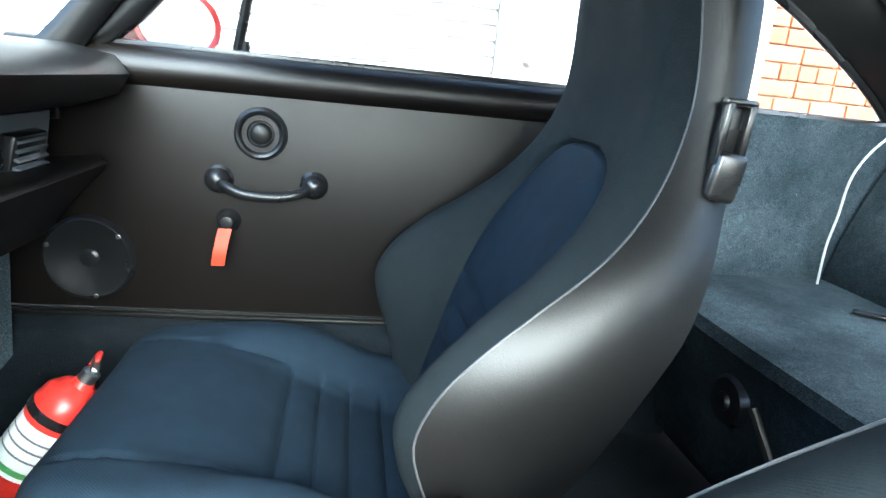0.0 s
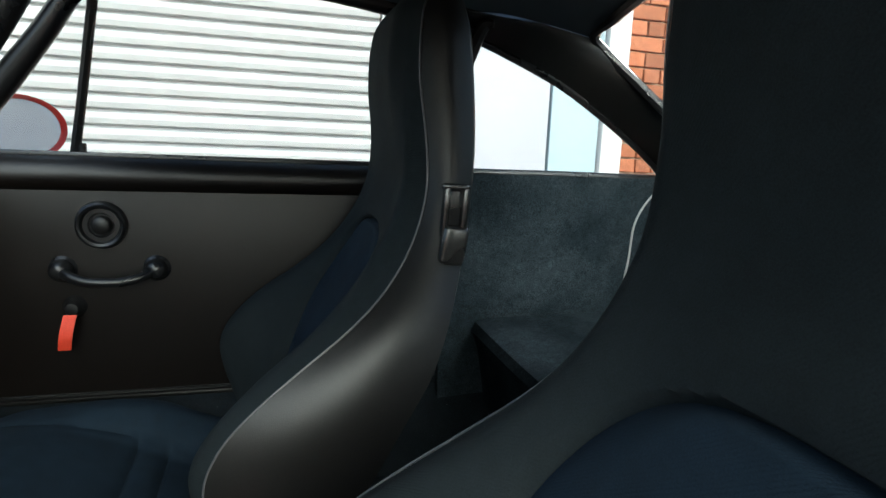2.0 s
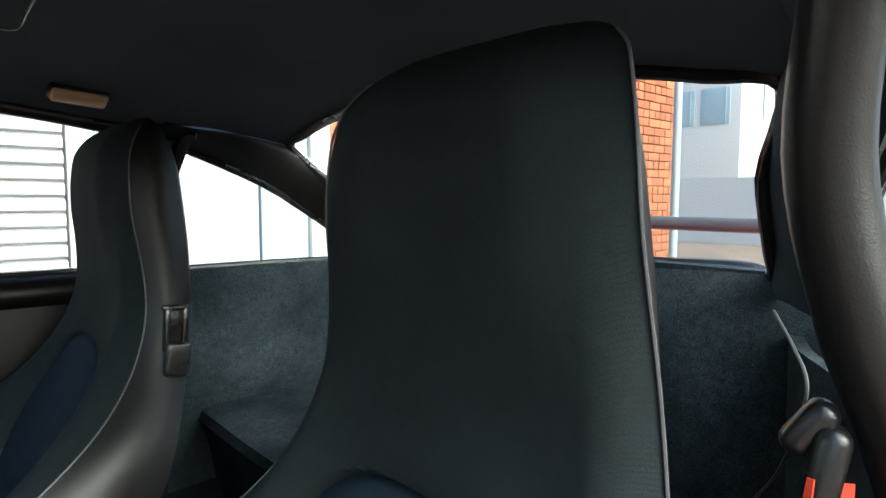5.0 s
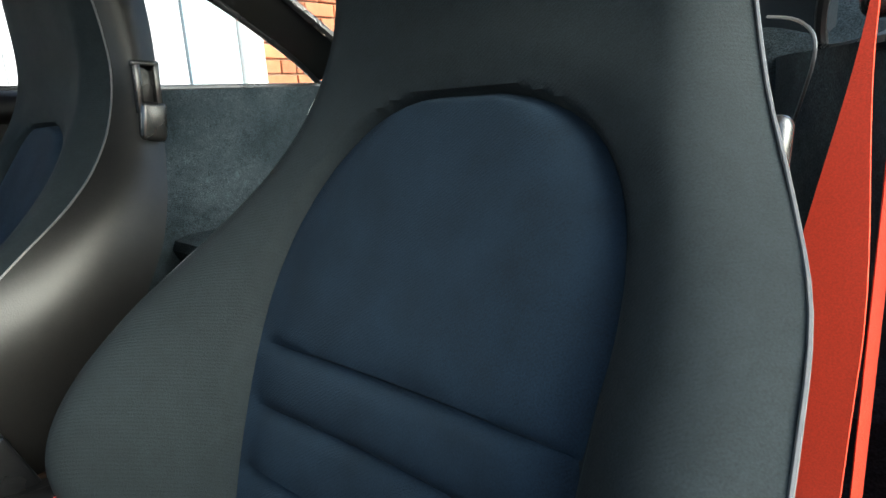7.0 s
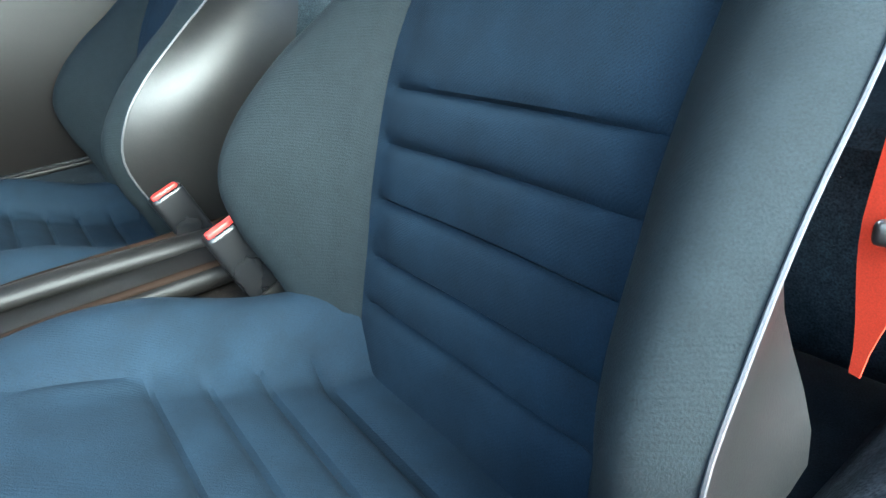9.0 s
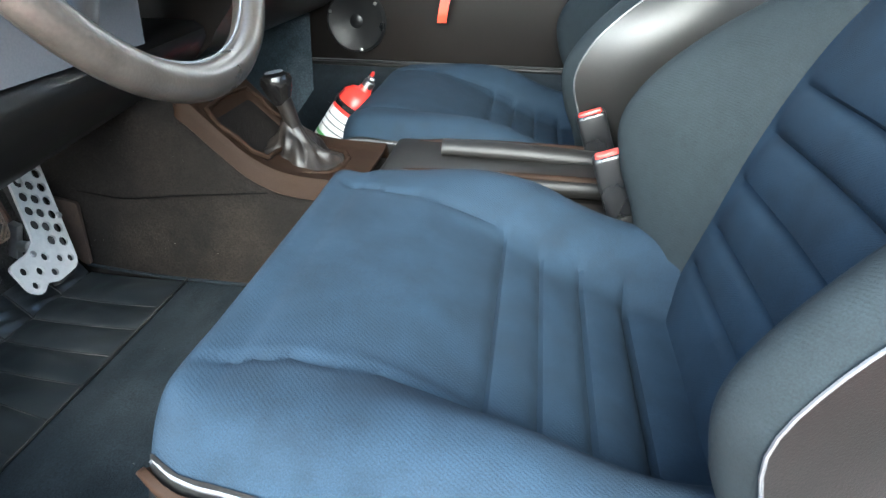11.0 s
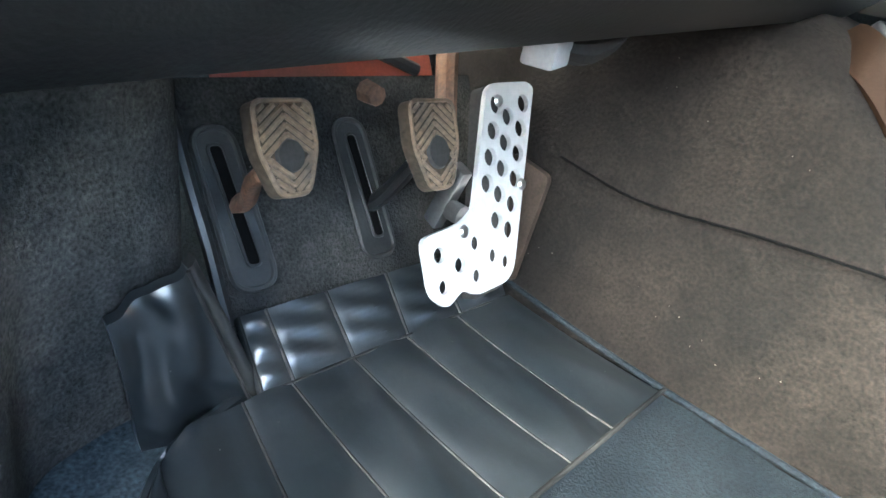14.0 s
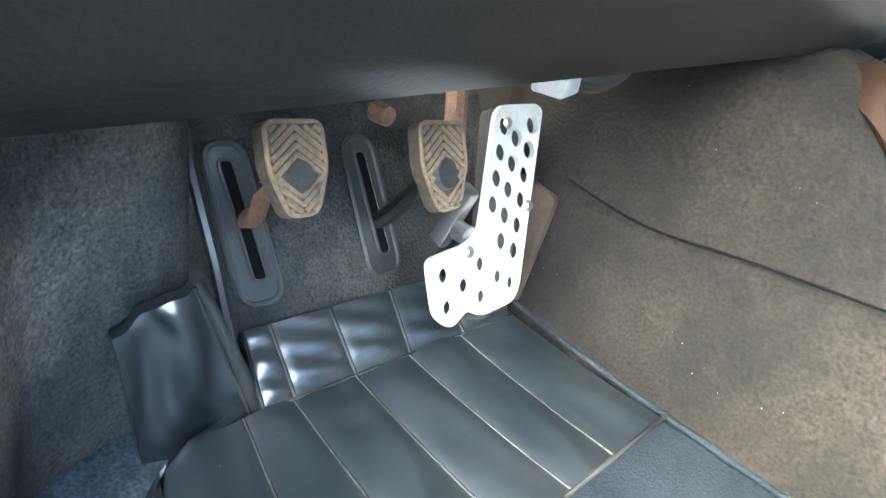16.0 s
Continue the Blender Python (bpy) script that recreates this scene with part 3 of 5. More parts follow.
pane("quarter_glass", sheet(lambda u, v: (0.45 + 0.485 * u, 0.657 + (quarter_y(0.45 + 0.485 * u) + 0.004 - 0.657) * v, 0.866 + (quarter_z(0.45 + 0.485 * u) - 0.866) * v), 16, 4, back=(0, 0.003, 0)), car)
# floor, sills, tunnel, bulkhead
# one carpet in two tones: dark where shaded, paler by the open driver door
part("floor_pan", joined(box(-0.80, -0.30, 0.0, 0.66, 0.20, FLOOR - 0.004, 0), box(-0.30, 0.62, -0.66, 0.66, 0.20, FLOOR - 0.004, 0)), CARPET_MAT, car, "black carpeted floor")
part("floor_pan", box(-0.80, -0.3005, -0.66, -0.0005, 0.20, FLOOR - 0.004, 0), CARPET, car, "dusty grey-black carpeted floor, lightened for the open door's light")


for sgn in (1, -1):
    prof = [(0.555, FLOOR), (0.577, 0.326), (0.602, 0.376), (0.630, 0.410), (0.662, 0.427), (0.70, 0.425), (0.708, 0.40), (0.708, 0.25), (0.56, 0.25)]

    def sill(u, v):
        k = v * 5
        i = min(int(k), 4)
        t = k - i
        a, b = prof[i], prof[i + 1]
        return (-0.78 + 1.35 * u, sgn * (a[0] + (b[0] - a[0]) * t), a[1] + (b[1] - a[1]) * t)
    # the driver sill gets the colour lightened for door light, the passenger sill stays dark
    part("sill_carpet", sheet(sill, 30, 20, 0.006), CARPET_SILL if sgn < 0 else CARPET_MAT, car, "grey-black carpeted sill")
    lo = -0.60 if sgn > 0 else -0.435
    part("sill_strip", box(lo, 0.42, min(sgn * 0.655, sgn * 0.703), max(sgn * 0.655, sgn * 0.703), 0.424, 0.434, 0.004), SLOTRUBBER if sgn < 0 else TRIM, car, "black ribbed sill strip")
    for k in range(2):
        part("rib", tube([(x, sgn * (0.666 + k * 0.024), 0.4345) for x in (lo + 0.004, -0.1, 0.418)], 0.0075 if sgn < 0 else 0.0018, 10, 2), SLOTRUBBER if sgn < 0 else TRIM, car)
    part("outer_sill", box(-0.75, 0.55, min(sgn * 0.7095, sgn * 0.80), max(sgn * 0.7095, sgn * 0.80), 0.20, 0.430, 0.018, 4), REDPAINT, car, "red painted outer sill")
# tunnel
tun_top = curve([(-0.80, 0.56), (-0.60, 0.56), (-0.50, 0.535), (-0.44, 0.485), (-0.38, 0.435), (-0.30, 0.415), (0.0, 0.415), (0.2, 0.42), (0.5, 0.45)])


def tunnel(u, v):
    x = -0.80 + 1.36 * u
    h = tun_top(x)
    s = 2 * v - 1
    a = abs(s)
    if a > 0.62:
        y = 0.118 - 0.012 * (1 - a) / 0.38
        z = FLOOR + (h - 0.03 - FLOOR) * (1 - a) / 0.38
    else:
        ang = (0.62 - a) / 0.62
        y = 0.106 * (1 - ang ** 1.8)
        z = h - 0.03 + 0.03 * min(1, math.sin(ang * math.pi / 2) * 1.3)
    return (x, math.copysign(y, s), z)


part("tunnel", sheet(tunnel, 60, 30), CARPET_TUNNEL, car, "brown-black worn carpet on the tunnel, darkened for the seat's shade")
part("bulkhead", box(-0.88, -0.82, -0.66, 0.66, 0.2, 0.86, 0), CARPET, car, "black carpeted front bulkhead")
for sgn in (1, -1):
    part("kick_panel", sheet(lambda u, v: (-0.80 + 0.24 * u, sgn * (0.46 + 0.14 * u + 0.03 * v), FLOOR + 0.30 * v), 10, 10, 0.01), CARPET, car, "black carpeted kick panel")
# ---- passenger door ----
door = thing("door_1", (-0.05, 0.67, 0.45), "closed passenger door with a black vinyl panel", "door", kind="structure")


def panel(u, v):
    x = -0.74 + 1.20 * u
    z = 0.44 + 0.40 * v
    return (x, 0.664 - 0.010 * math.sin(math.pi * v), z)


part("door_panel", sheet(panel, 48, 20, back=(0, 0.03, 0)), VINYL, door, "black vinyl door panel")


def roll(u, v):
    x = -0.56 + 1.02 * u
    a = math.pi * v
    return (x, 0.672 - 0.030 * math.sin(a) + 0.012 * v, 0.812 + 0.064 * (1 - math.cos(a)) / 2)


part("top_roll", sheet(roll, 30, 12, back=(0, 0.02, 0)), VINYL, door, "padded black vinyl top roll")
pane("door_glass", sheet(lambda u, v: (-0.44 + 0.885 * u, 0.683 + (edge_y(-0.44 + 0.885 * u) + 0.012 - 0.683) * v, 0.872 + (edge_z(-0.44 + 0.885 * u) - 0.872) * v), 24, 4, back=(0, 0.003, 0)), door)
part("window_strip", box(-0.50, 0.44, 0.674, 0.692, 0.868, 0.882, 0.004), PLASTIC, door, "black rubber window strip")
part("divider_bar", tube([(-0.228, 0.690, 0.872), (-0.205, 0.668, 0.98), (-0.165, 0.632, 1.185)], 0.0085, 8, 4), PLASTIC, door, "black bar of the front vent window")
part("lock_pin", tube([(-0.212, 0.682, 0.876), (-0.212, 0.682, 0.897)], 0.006, 8, 1), PLASTIC, door)
ring = part("crank_ring", lathe([(0.0, 0.0), (0.020, 0.0), (0.022, 0.004), (0.030, 0.004), (0.033, 0.012), (0.037, 0.014), (0.041, 0.011), (0.043, 0.0)], pose(-0.183, 0.656, 0.755, 90)), PLASTIC, door, "round black recessed knob with a raised rim")
part("knob", lathe([(0, 0.010), (0.012, 0.010), (0.017, 0.006), (0.018, 0.0)], pose(-0.183, 0.656, 0.755, 90), 24), LEATHER, ring)
pull = part("pull_handle", tube([(-0.245, 0.640, 0.676), (-0.232, 0.622, 0.670), (-0.200, 0.612, 0.661), (-0.150, 0.612, 0.660), (-0.115, 0.620, 0.667), (-0.098, 0.640, 0.676)], [0.010, 0.009, 0.0085, 0.0085, 0.009, 0.010], 10, 5), PLASTIC, door, "black glossy pull handle")
for x in (-0.248, -0.095):
    part("cap", lathe([(0.0, 0.030), (0.010, 0.029), (0.017, 0.022), (0.019, 0.012), (0.019, 0.004), (0.024, 0.0)], pose(x, 0.654, 0.676, 90), 24), PLASTIC, pull)
part("release_lever", lathe([(0.0, 0.026), (0.010, 0.024), (0.015, 0.016), (0.016, 0.006), (0.021, 0.0)], pose(-0.232, 0.655, 0.608, 90), 24), PLASTIC, door, "black door release knob")
part("pull_strap", sheet(lambda u, v: (-0.244 + 0.021 * u - 0.010 * v, 0.630 - 0.012 * math.sin(v * 2.6), 0.598 - 0.060 * v), 4, 12, 0.003), RED, door, "red webbing release strap")
speaker = part("speaker", lathe([(0.0, 0.006), (0.012, 0.007), (0.016, 0.004), (0.045, 0.008), (0.058, 0.012), (0.066, 0.013), (0.070, 0.009), (0.072, 0.0)], pose(-0.452, 0.655, 0.530, 90), 40), PLASTIC, door, "round black door speaker grille")
for a in (40, 160, 280):
    part("screw", lathe([(0, 0.003), (0.004, 0.002), (0.004, 0)], pose(-0.452 + 0.064 * math.cos(radians(a)), 0.643, 0.530 + 0.064 * math.sin(radians(a)), 90), 10), STEEL, speaker)
part("lock_slot", box(-0.505, -0.485, 0.650, 0.660, 0.752, 0.785, 0.003), PLASTIC, door, "small black latch tab")
side_mirror = thing("side_mirror", (-0.36, 0.80, 0.86), "red painted door mirror with a round glass", "mirror")
MM = pose(-0.345, 0.800, 0.918, 90, 0, 58) @ Matrix.Diagonal((1.38, 0.86, -1, 1))
part("shell", lathe([(0.0, 0.13), (0.03, 0.125), (0.058, 0.10), (0.074, 0.055), (0.076, 0.02), (0.072, -0.004), (0.064, -0.002), (0.062, 0.004)], MM, 36), REDPAINT, side_mirror)
part("glass", lathe([(0.0, -0.001), (0.062, -0.001), (0.062, 0.004), (0.0, 0.004)], MM, 36), MIRROR, side_mirror)
part("foot", tube([(-0.37, 0.85, 0.875), (-0.365, 0.80, 0.850), (-0.36, 0.73, 0.845)], [0.022, 0.026, 0.03], 10, 4), REDPAINT, side_mirror)
# ---- front pillars, windscreen edge ----
for sgn in (1, -1):
    part("front_pillar", tube([(-0.50, sgn * 0.655, 0.84), (-0.42, sgn * 0.645, 0.93), (-0.33, sgn * 0.63, 1.05), (-0.25, sgn * 0.60, 1.165), (-0.21, sgn * 0.56, 1.20)], [0.03, 0.026, 0.024, 0.024, 0.026], 10, 5, flat=0.8), PLASTIC, car, "black trimmed windscreen pillar")
part("windscreen_header", tube([(-0.21, -0.56, 1.195), (-0.26, -0.3, 1.205), (-0.28, 0.0, 1.21), (-0.26, 0.3, 1.205), (-0.21, 0.56, 1.195)], 0.025, 10, 5), LINER, car, "dark trimmed windscreen header")
for y in (0.30, -0.30):
    visor = thing("sun_visor", (-0.20, y, 1.19), "dark vinyl sun visor folded up", "sun visor", "sun visors")
    part("pad", block((0.13, 0.36, 0.018), pose(-0.155, y, 1.205, 0, -14, 0), 0.008, 3), VINYL, visor)
# ---- rear cabin ----
def shelf(u, v):
    y = -0.62 + 1.24 * u
    pts = [(0.56, 0.29), (0.54, 0.42), (0.525, 0.50), (0.508, 0.540), (0.515, 0.558), (0.54, 0.564), (0.62, 0.566), (0.75, 0.567), (0.875, 0.568)]
    k = v * 8
    i = min(int(k), 7)
    t = k - i
    a, b = pts[i], pts[i + 1]
    w = 0.004 * math.sin(9 * y + 3 * v)
    return (a[0] + (b[0] - a[0]) * t + w * 0.4, y, a[1] + (b[1] - a[1]) * t + w * (0.3 if v < 0.6 else 0.5))


part("rear_shelf", sheet(shelf, 40, 48, back=(0.02, 0, -0.02)), CARPET, car, "black carpeted luggage shelf")
part("rear_wall", sheet(lambda u, v: (0.872 + 0.13 * v ** 1.6 + 0.006 * math.sin(7 * u + 4 * v), -0.62 + 1.24 * u, 0.565 + (0.30 + 0.045 * ease(0.20, -0.10, -0.62 + 1.24 * u)) * v), 30, 14, back=(0.02, 0, 0)), CARPET, car, "black carpeted rear wall")
part("parcel_shelf", sheet(lambda u, v: (1.0 + 0.09 * v, (-0.56 + 1.12 * u) * (1 - 0.12 * v), 0.866 + 0.045 * ease(0.20, -0.10, -0.56 + 1.12 * u) + 0.004 * math.sin(5 * u)), 30, 6, 0.012), CARPET, car, "black carpeted parcel shelf")
for sgn in (1, -1):
    inner_y = curve([(0.44, 0.612), (1.0, 0.612)]) if sgn > 0 else curve([(0.40, 0.632), (0.60, 0.578), (0.72, 0.530), (0.80, 0.480), (0.88, 0.425), (1.0, 0.375)])
    part("rear_side_panel", sheet(lambda u, v: (0.44 + 0.56 * u, sgn * (inner_y(0.44 + 0.56 * u) + 0.028 * v * (sgn > 0) + 0.008 * math.sin(3.3 * u + 2 * v) * (1 - v)), 0.30 + (0.565 if sgn > 0 else 0.535) * v), 28, 18, back=(0, sgn * 0.02, 0)), CARPET, car, "black carpeted rear side panel")
    cord = thing("cord", (0.80, sgn * 0.6, 0.57), "pale cord hanging down the rear carpet", "cord") if sgn > 0 else None
    if cord:
        part("cord", tube([(0.838, 0.585, 0.570), (0.842, 0.592, 0.64), (0.850, 0.593, 0.70), (0.853, 0.592, 0.76), (0.868, 0.592, 0.80), (0.90, 0.592, 0.84), (0.94, 0.590, 0.866), (1.03, 0.50, 0.876), (1.07, 0.40, 0.878)], 0.0024, 6, 5), CORD, cord)
dcord = thing("piping_cord", (0.80, -0.55, 0.57), "thin trim piping along the rear corner carpet", "piping")
part("cord", tube([(0.86, -0.405, 0.882), (0.75, -0.465, 0.864), (0.715, -0.490, 0.838), (0.73, -0.480, 0.79), (0.80, -0.438, 0.70), (0.86, -0.385, 0.62)], 0.002, 6, 5), PIPING, dcord)
latch = thing("shelf_latch", (0.80, 0.40, 0.57), "small black latch strip on the luggage shelf", "latch")
part("strip", block((0.05, 0.014, 0.006), pose(0.80, 0.42, 0.573, 0, 0, -40), 0.002), PLASTIC, latch)
part("tip", block((0.008, 0.012, 0.007), pose(0.82, 0.402, 0.573, 0, 0, -40), 0.002), STEEL, latch, "bright metal tip")
lower = thing("round_knob", (0.50, 0.22, 0.44), "round black knob under the luggage shelf", "knob")
part("knob", lathe([(0, 0.02), (0.012, 0.019), (0.014, 0.012), (0.034, 0.010), (0.042, 0.0)], pose(0.528, 0.34, 0.46, 0, -90, 0), 28), PLASTIC, lower)
rearbar = thing("rear_bar", (0.50, 0.30, 0.42), "black metal bar behind the passenger seat", "bar")
part("bar", tube([(0.515, 0.15, 0.37), (0.50, 0.20, 0.44), (0.49, 0.25, 0.50)], 0.006, 8, 4), TRIM, rearbar)
# interior lamps on the roof rails
for sgn, mat, lab, M, size in ((1, LENS, "unlit interior lamp with a brown lens", pose(0.287, 0.512, 1.190, -22, 4, 0), (0.085, 0.034, 0.014)), (-1, LIT, "lit orange interior lamp on the roof rail", pose(0.192, -0.634, 1.170, 40, 3, 18), (0.066, 0.0028, 0.004))):
    lamp = thing("interior_lamp", tuple(M.translation), lab, "lamp", "interior lamps")
    part("housing", block((size[0] + 0.008, size[1] + 0.008, 0.012), M @ pose(0, 0, 0.009), 0.004), PLASTIC, lamp)
    part("lens", block(size, M, 0.006, 3), mat, lamp)
hook = thing("coat_hook", (0.49, 0.585, 1.14), "brown-black belt guide on the side pillar", "hook")
part("arm", tube([(0.505, 0.575, 1.145), (0.49, 0.585, 1.142), (0.475, 0.60, 1.10), (0.46, 0.615, 1.04), (0.452, 0.63, 0.98)], [0.008, 0.012, 0.013, 0.012, 0.01], 8, 4), LEATHER, hook)

# ---- seats ----
width = curve([(0.33, 0.215), (0.45, 0.247), (0.55, 0.260), (0.62, 0.258), (0.70, 0.236), (0.78, 0.196), (0.84, 0.177), (0.90, 0.168), (1.0, 0.159), (1.06, 0.153), (1.10, 0.142), (1.12, 0.126), (1.134, 0.098), (1.140, 0.060)])
front_edge = curve([(0.33, 0.110), (0.40, 0.098), (0.453, 0.080), (0.50, 0.060), (0.553, 0.052), (0.60, 0.076), (0.652, 0.130), (0.693, 0.188), (0.744, 0.248), (0.796, 0.286), (0.862, 0.308), (0.91, 0.309), (1.01, 0.298), (1.08, 0.302), (1.11, 0.315), (1.13, 0.332), (1.140, 0.345)])
middle = curve([(0.33, 0.095), (0.43, 0.122), (0.48, 0.138), (0.55, 0.158), (0.62, 0.182), (0.70, 0.222), (0.78, 0.262), (0.84, 0.284), (0.90, 0.290), (1.0, 0.276), (1.08, 0.280), (1.11, 0.296), (1.13, 0.322), (1.140, 0.345)])
rear_edge = curve([(0.33, 0.150), (0.44, 0.190), (0.52, 0.232), (0.60, 0.274), (0.66, 0.310), (0.78, 0.354), (0.86, 0.368), (0.94, 0.372), (1.06, 0.364), (1.10, 0.358), (1.140, 0.350)])


def inset_w(z):
    if z < 0.65:
        return 0.151
    return 0.151 * max(1 - (max(z - 0.65, 0) / 0.156) ** 2.6, 0.0) ** (1 / 2.6)


ZB, ZT = 0.34, 1.140


def seat_z(v):
    return ZB + (ZT - ZB) * (1 - (1 - v) ** 1.35)


def face_x(y, z):
    w = max(width(z), 1e-3)
    a = min(abs(y) / w, 1)
    lead = 0.030 * ease(1.13, 0.75, z)
    b = ease(0.50, 0.94, a) * 0.85 + 0.15 * a * a
    return middle(z) + (front_edge(z) - lead - middle(z)) * b + (lead + 0.004) * max(0.0, (a - 0.78) / 0.22) ** 2.2


def rim_gap(y, z):
    """Roughly how far a place of the backrest lies outside the centre panel."""
    if z < 0.65:
        return abs(y) - 0.151
    q = ((abs(y) / 0.151) ** 2.6 + ((z - 0.65) / 0.156) ** 2.6) ** (1 / 2.6)
    return (q - 1) * 0.148


def cover(u, v, slim_out=0.0):
    z = seat_z(v)
    a = 2 * u - 1
    full = width(z) * a
    y = full * (1 - (slim_out * 0.045 * ease(0.74, 0.62, z) if a < 0 else 0))
    d = rim_gap(y, z)
    dip = 0.015 * ease(0.007, -0.003, d)
    puff = -0.004 * math.exp(-((d - 0.028) / 0.02) ** 2)
    return (face_x(full, z) + dip + puff, y, z)


def shell(u, v, taper=0.0):
    z = seat_z(v)
    w, f, r = width(z), front_edge(z) + 0.004, rear_edge(z)
    if u < 0.5:
        w *= 1 - taper * 0.045 * ease(0.74, 0.62, z)
    f = min(f, r - 0.004)
    k = u * 6
    slim = taper * (0.032 + 0.030 * ease(0.82, 0.66, z)) * ease(0.44, 0.54, z)
    if k < 2:
        t = k / 2
        return (f + (r - f) * t, -w - 0.012 * math.sin(math.pi * t) * (1 - taper) + slim * t, z)
    if k > 4:
        t = (6 - k) / 2
        return (f + (r - f) * t, w + 0.012 * math.sin(math.pi * t), z)
    a = (k - 3)
    return (r + 0.022 * (1 - a ** 4) * ease(1.14, 1.06, z), w * a + (slim * -a if a < 0 else 0), z)


def insert(u, v, lift=0.0):
    a = 2 * u - 1
    z = 0.345 + (0.8055 - 0.345) * (1 - (1 - v) ** 1.7)
    y = a * inset_w(z) * 0.985
    e = 1 - max(abs(a) ** 9, ease(0.93, 1.0, v) ** 2)
    x = face_x(y, z) + 0.012 - 0.015 * e
    ribs = [r + lift * 1.4 for r in (0.580, 0.535, 0.483, 0.430, 0.385)]
    for zr in ribs:
        d = z - zr - 0.05 * y * y
        x += (0.0075 * math.exp(-(d / 0.0035) ** 2) + 0.003 * math.exp(-(d / 0.014) ** 2)) * (1 - abs(a) ** 10)
    return (x, y, z)


cush_mid = curve([(-0.345, 0.395), (-0.325, 0.435), (-0.29, 0.452), (-0.24, 0.454), (-0.16, 0.437), (-0.06, 0.396), (-0.01, 0.372), (0.04, 0.354), (0.12, 0.342)])
cush_w = curve([(-0.345, 0.140), (-0.340, 0.170), (-0.33, 0.190), (-0.31, 0.211), (-0.28, 0.228), (-0.24, 0.241), (-0.18, 0.249), (-0.1, 0.252), (0.04, 0.245), (0.12, 0.225)])


square = curve([(-0.345, 0.188), (-0.340, 0.206), (-0.33, 0.218), (-0.31, 0.229), (-0.28, 0.236), (-0.24, 0.242), (-0.18, 0.249), (-0.1, 0.252), (0.04, 0.245), (0.12, 0.225)])


def cush_top(x, y):
    w = cush_w(x)
    a = min(abs(y) / w, 1)
    lift = (0.002 + 0.057 * ease(-0.26, -0.02, x)) * ease(0.48, 0.78, a)
    drop = 0.034 * max(0, (a - 0.80) / 0.20) ** 2.4
    z = cush_mid(x) + lift - drop
    z -= 0.0055 * math.exp(-((abs(y) - 0.148) / 0.004) ** 2) * ease(-0.335, -0.29, x)
    return z


def cushion(u, v):
    x = -0.345 + 0.46 * v
    a = 2 * u - 1
    y = cush_w(x) * a
    z = cush_top(x, y)
    if abs(y) < 0.146:
        for xr in (-0.088, -0.042, 0.004, 0.055):
            z -= 0.007 * math.exp(-((x - xr) / 0.0035) ** 2) + 0.003 * math.exp(-((x - xr) / 0.014) ** 2)
    return (x, y, z)


def skirt(u, v):
    """The leather side of the cushion, from one rear corner round the front to the other."""
    k = u * 3
    if k < 1:
        x, s = 0.115 - 0.40 * k, -1
        y = -cush_w(x)
    elif k > 2:
        x, s = -0.285 + 0.40 * (k - 2), 1
        y = cush_w(x)
    else:
        t = (k - 1) * 2 - 1
        if abs(t) < 0.6:
            x, y = -0.345, 0.140 * t / 0.6
        else:
            x = -0.345 + 0.06 * ((abs(t) - 0.6) / 0.4) ** 1.5
            y = math.copysign(cush_w(x), t)
    w = cush_w(x)
    a = min(abs(y) / w, 1)
    top = cush_mid(x) + (0.002 + 0.057 * ease(-0.26, -0.02, x)) * ease(0.48, 0.78, a) - 0.034 * max(0, (a - 0.80) / 0.20) ** 2.4
    bulge = 0.005 * math.sin(math.pi * v)
    out = Vector((x + 0.1, y * 1.4, 0)).normalized()
    return (x + out.x * bulge, y + out.y * bulge, top + 0.003 - (top + 0.003 - 0.325) * v)


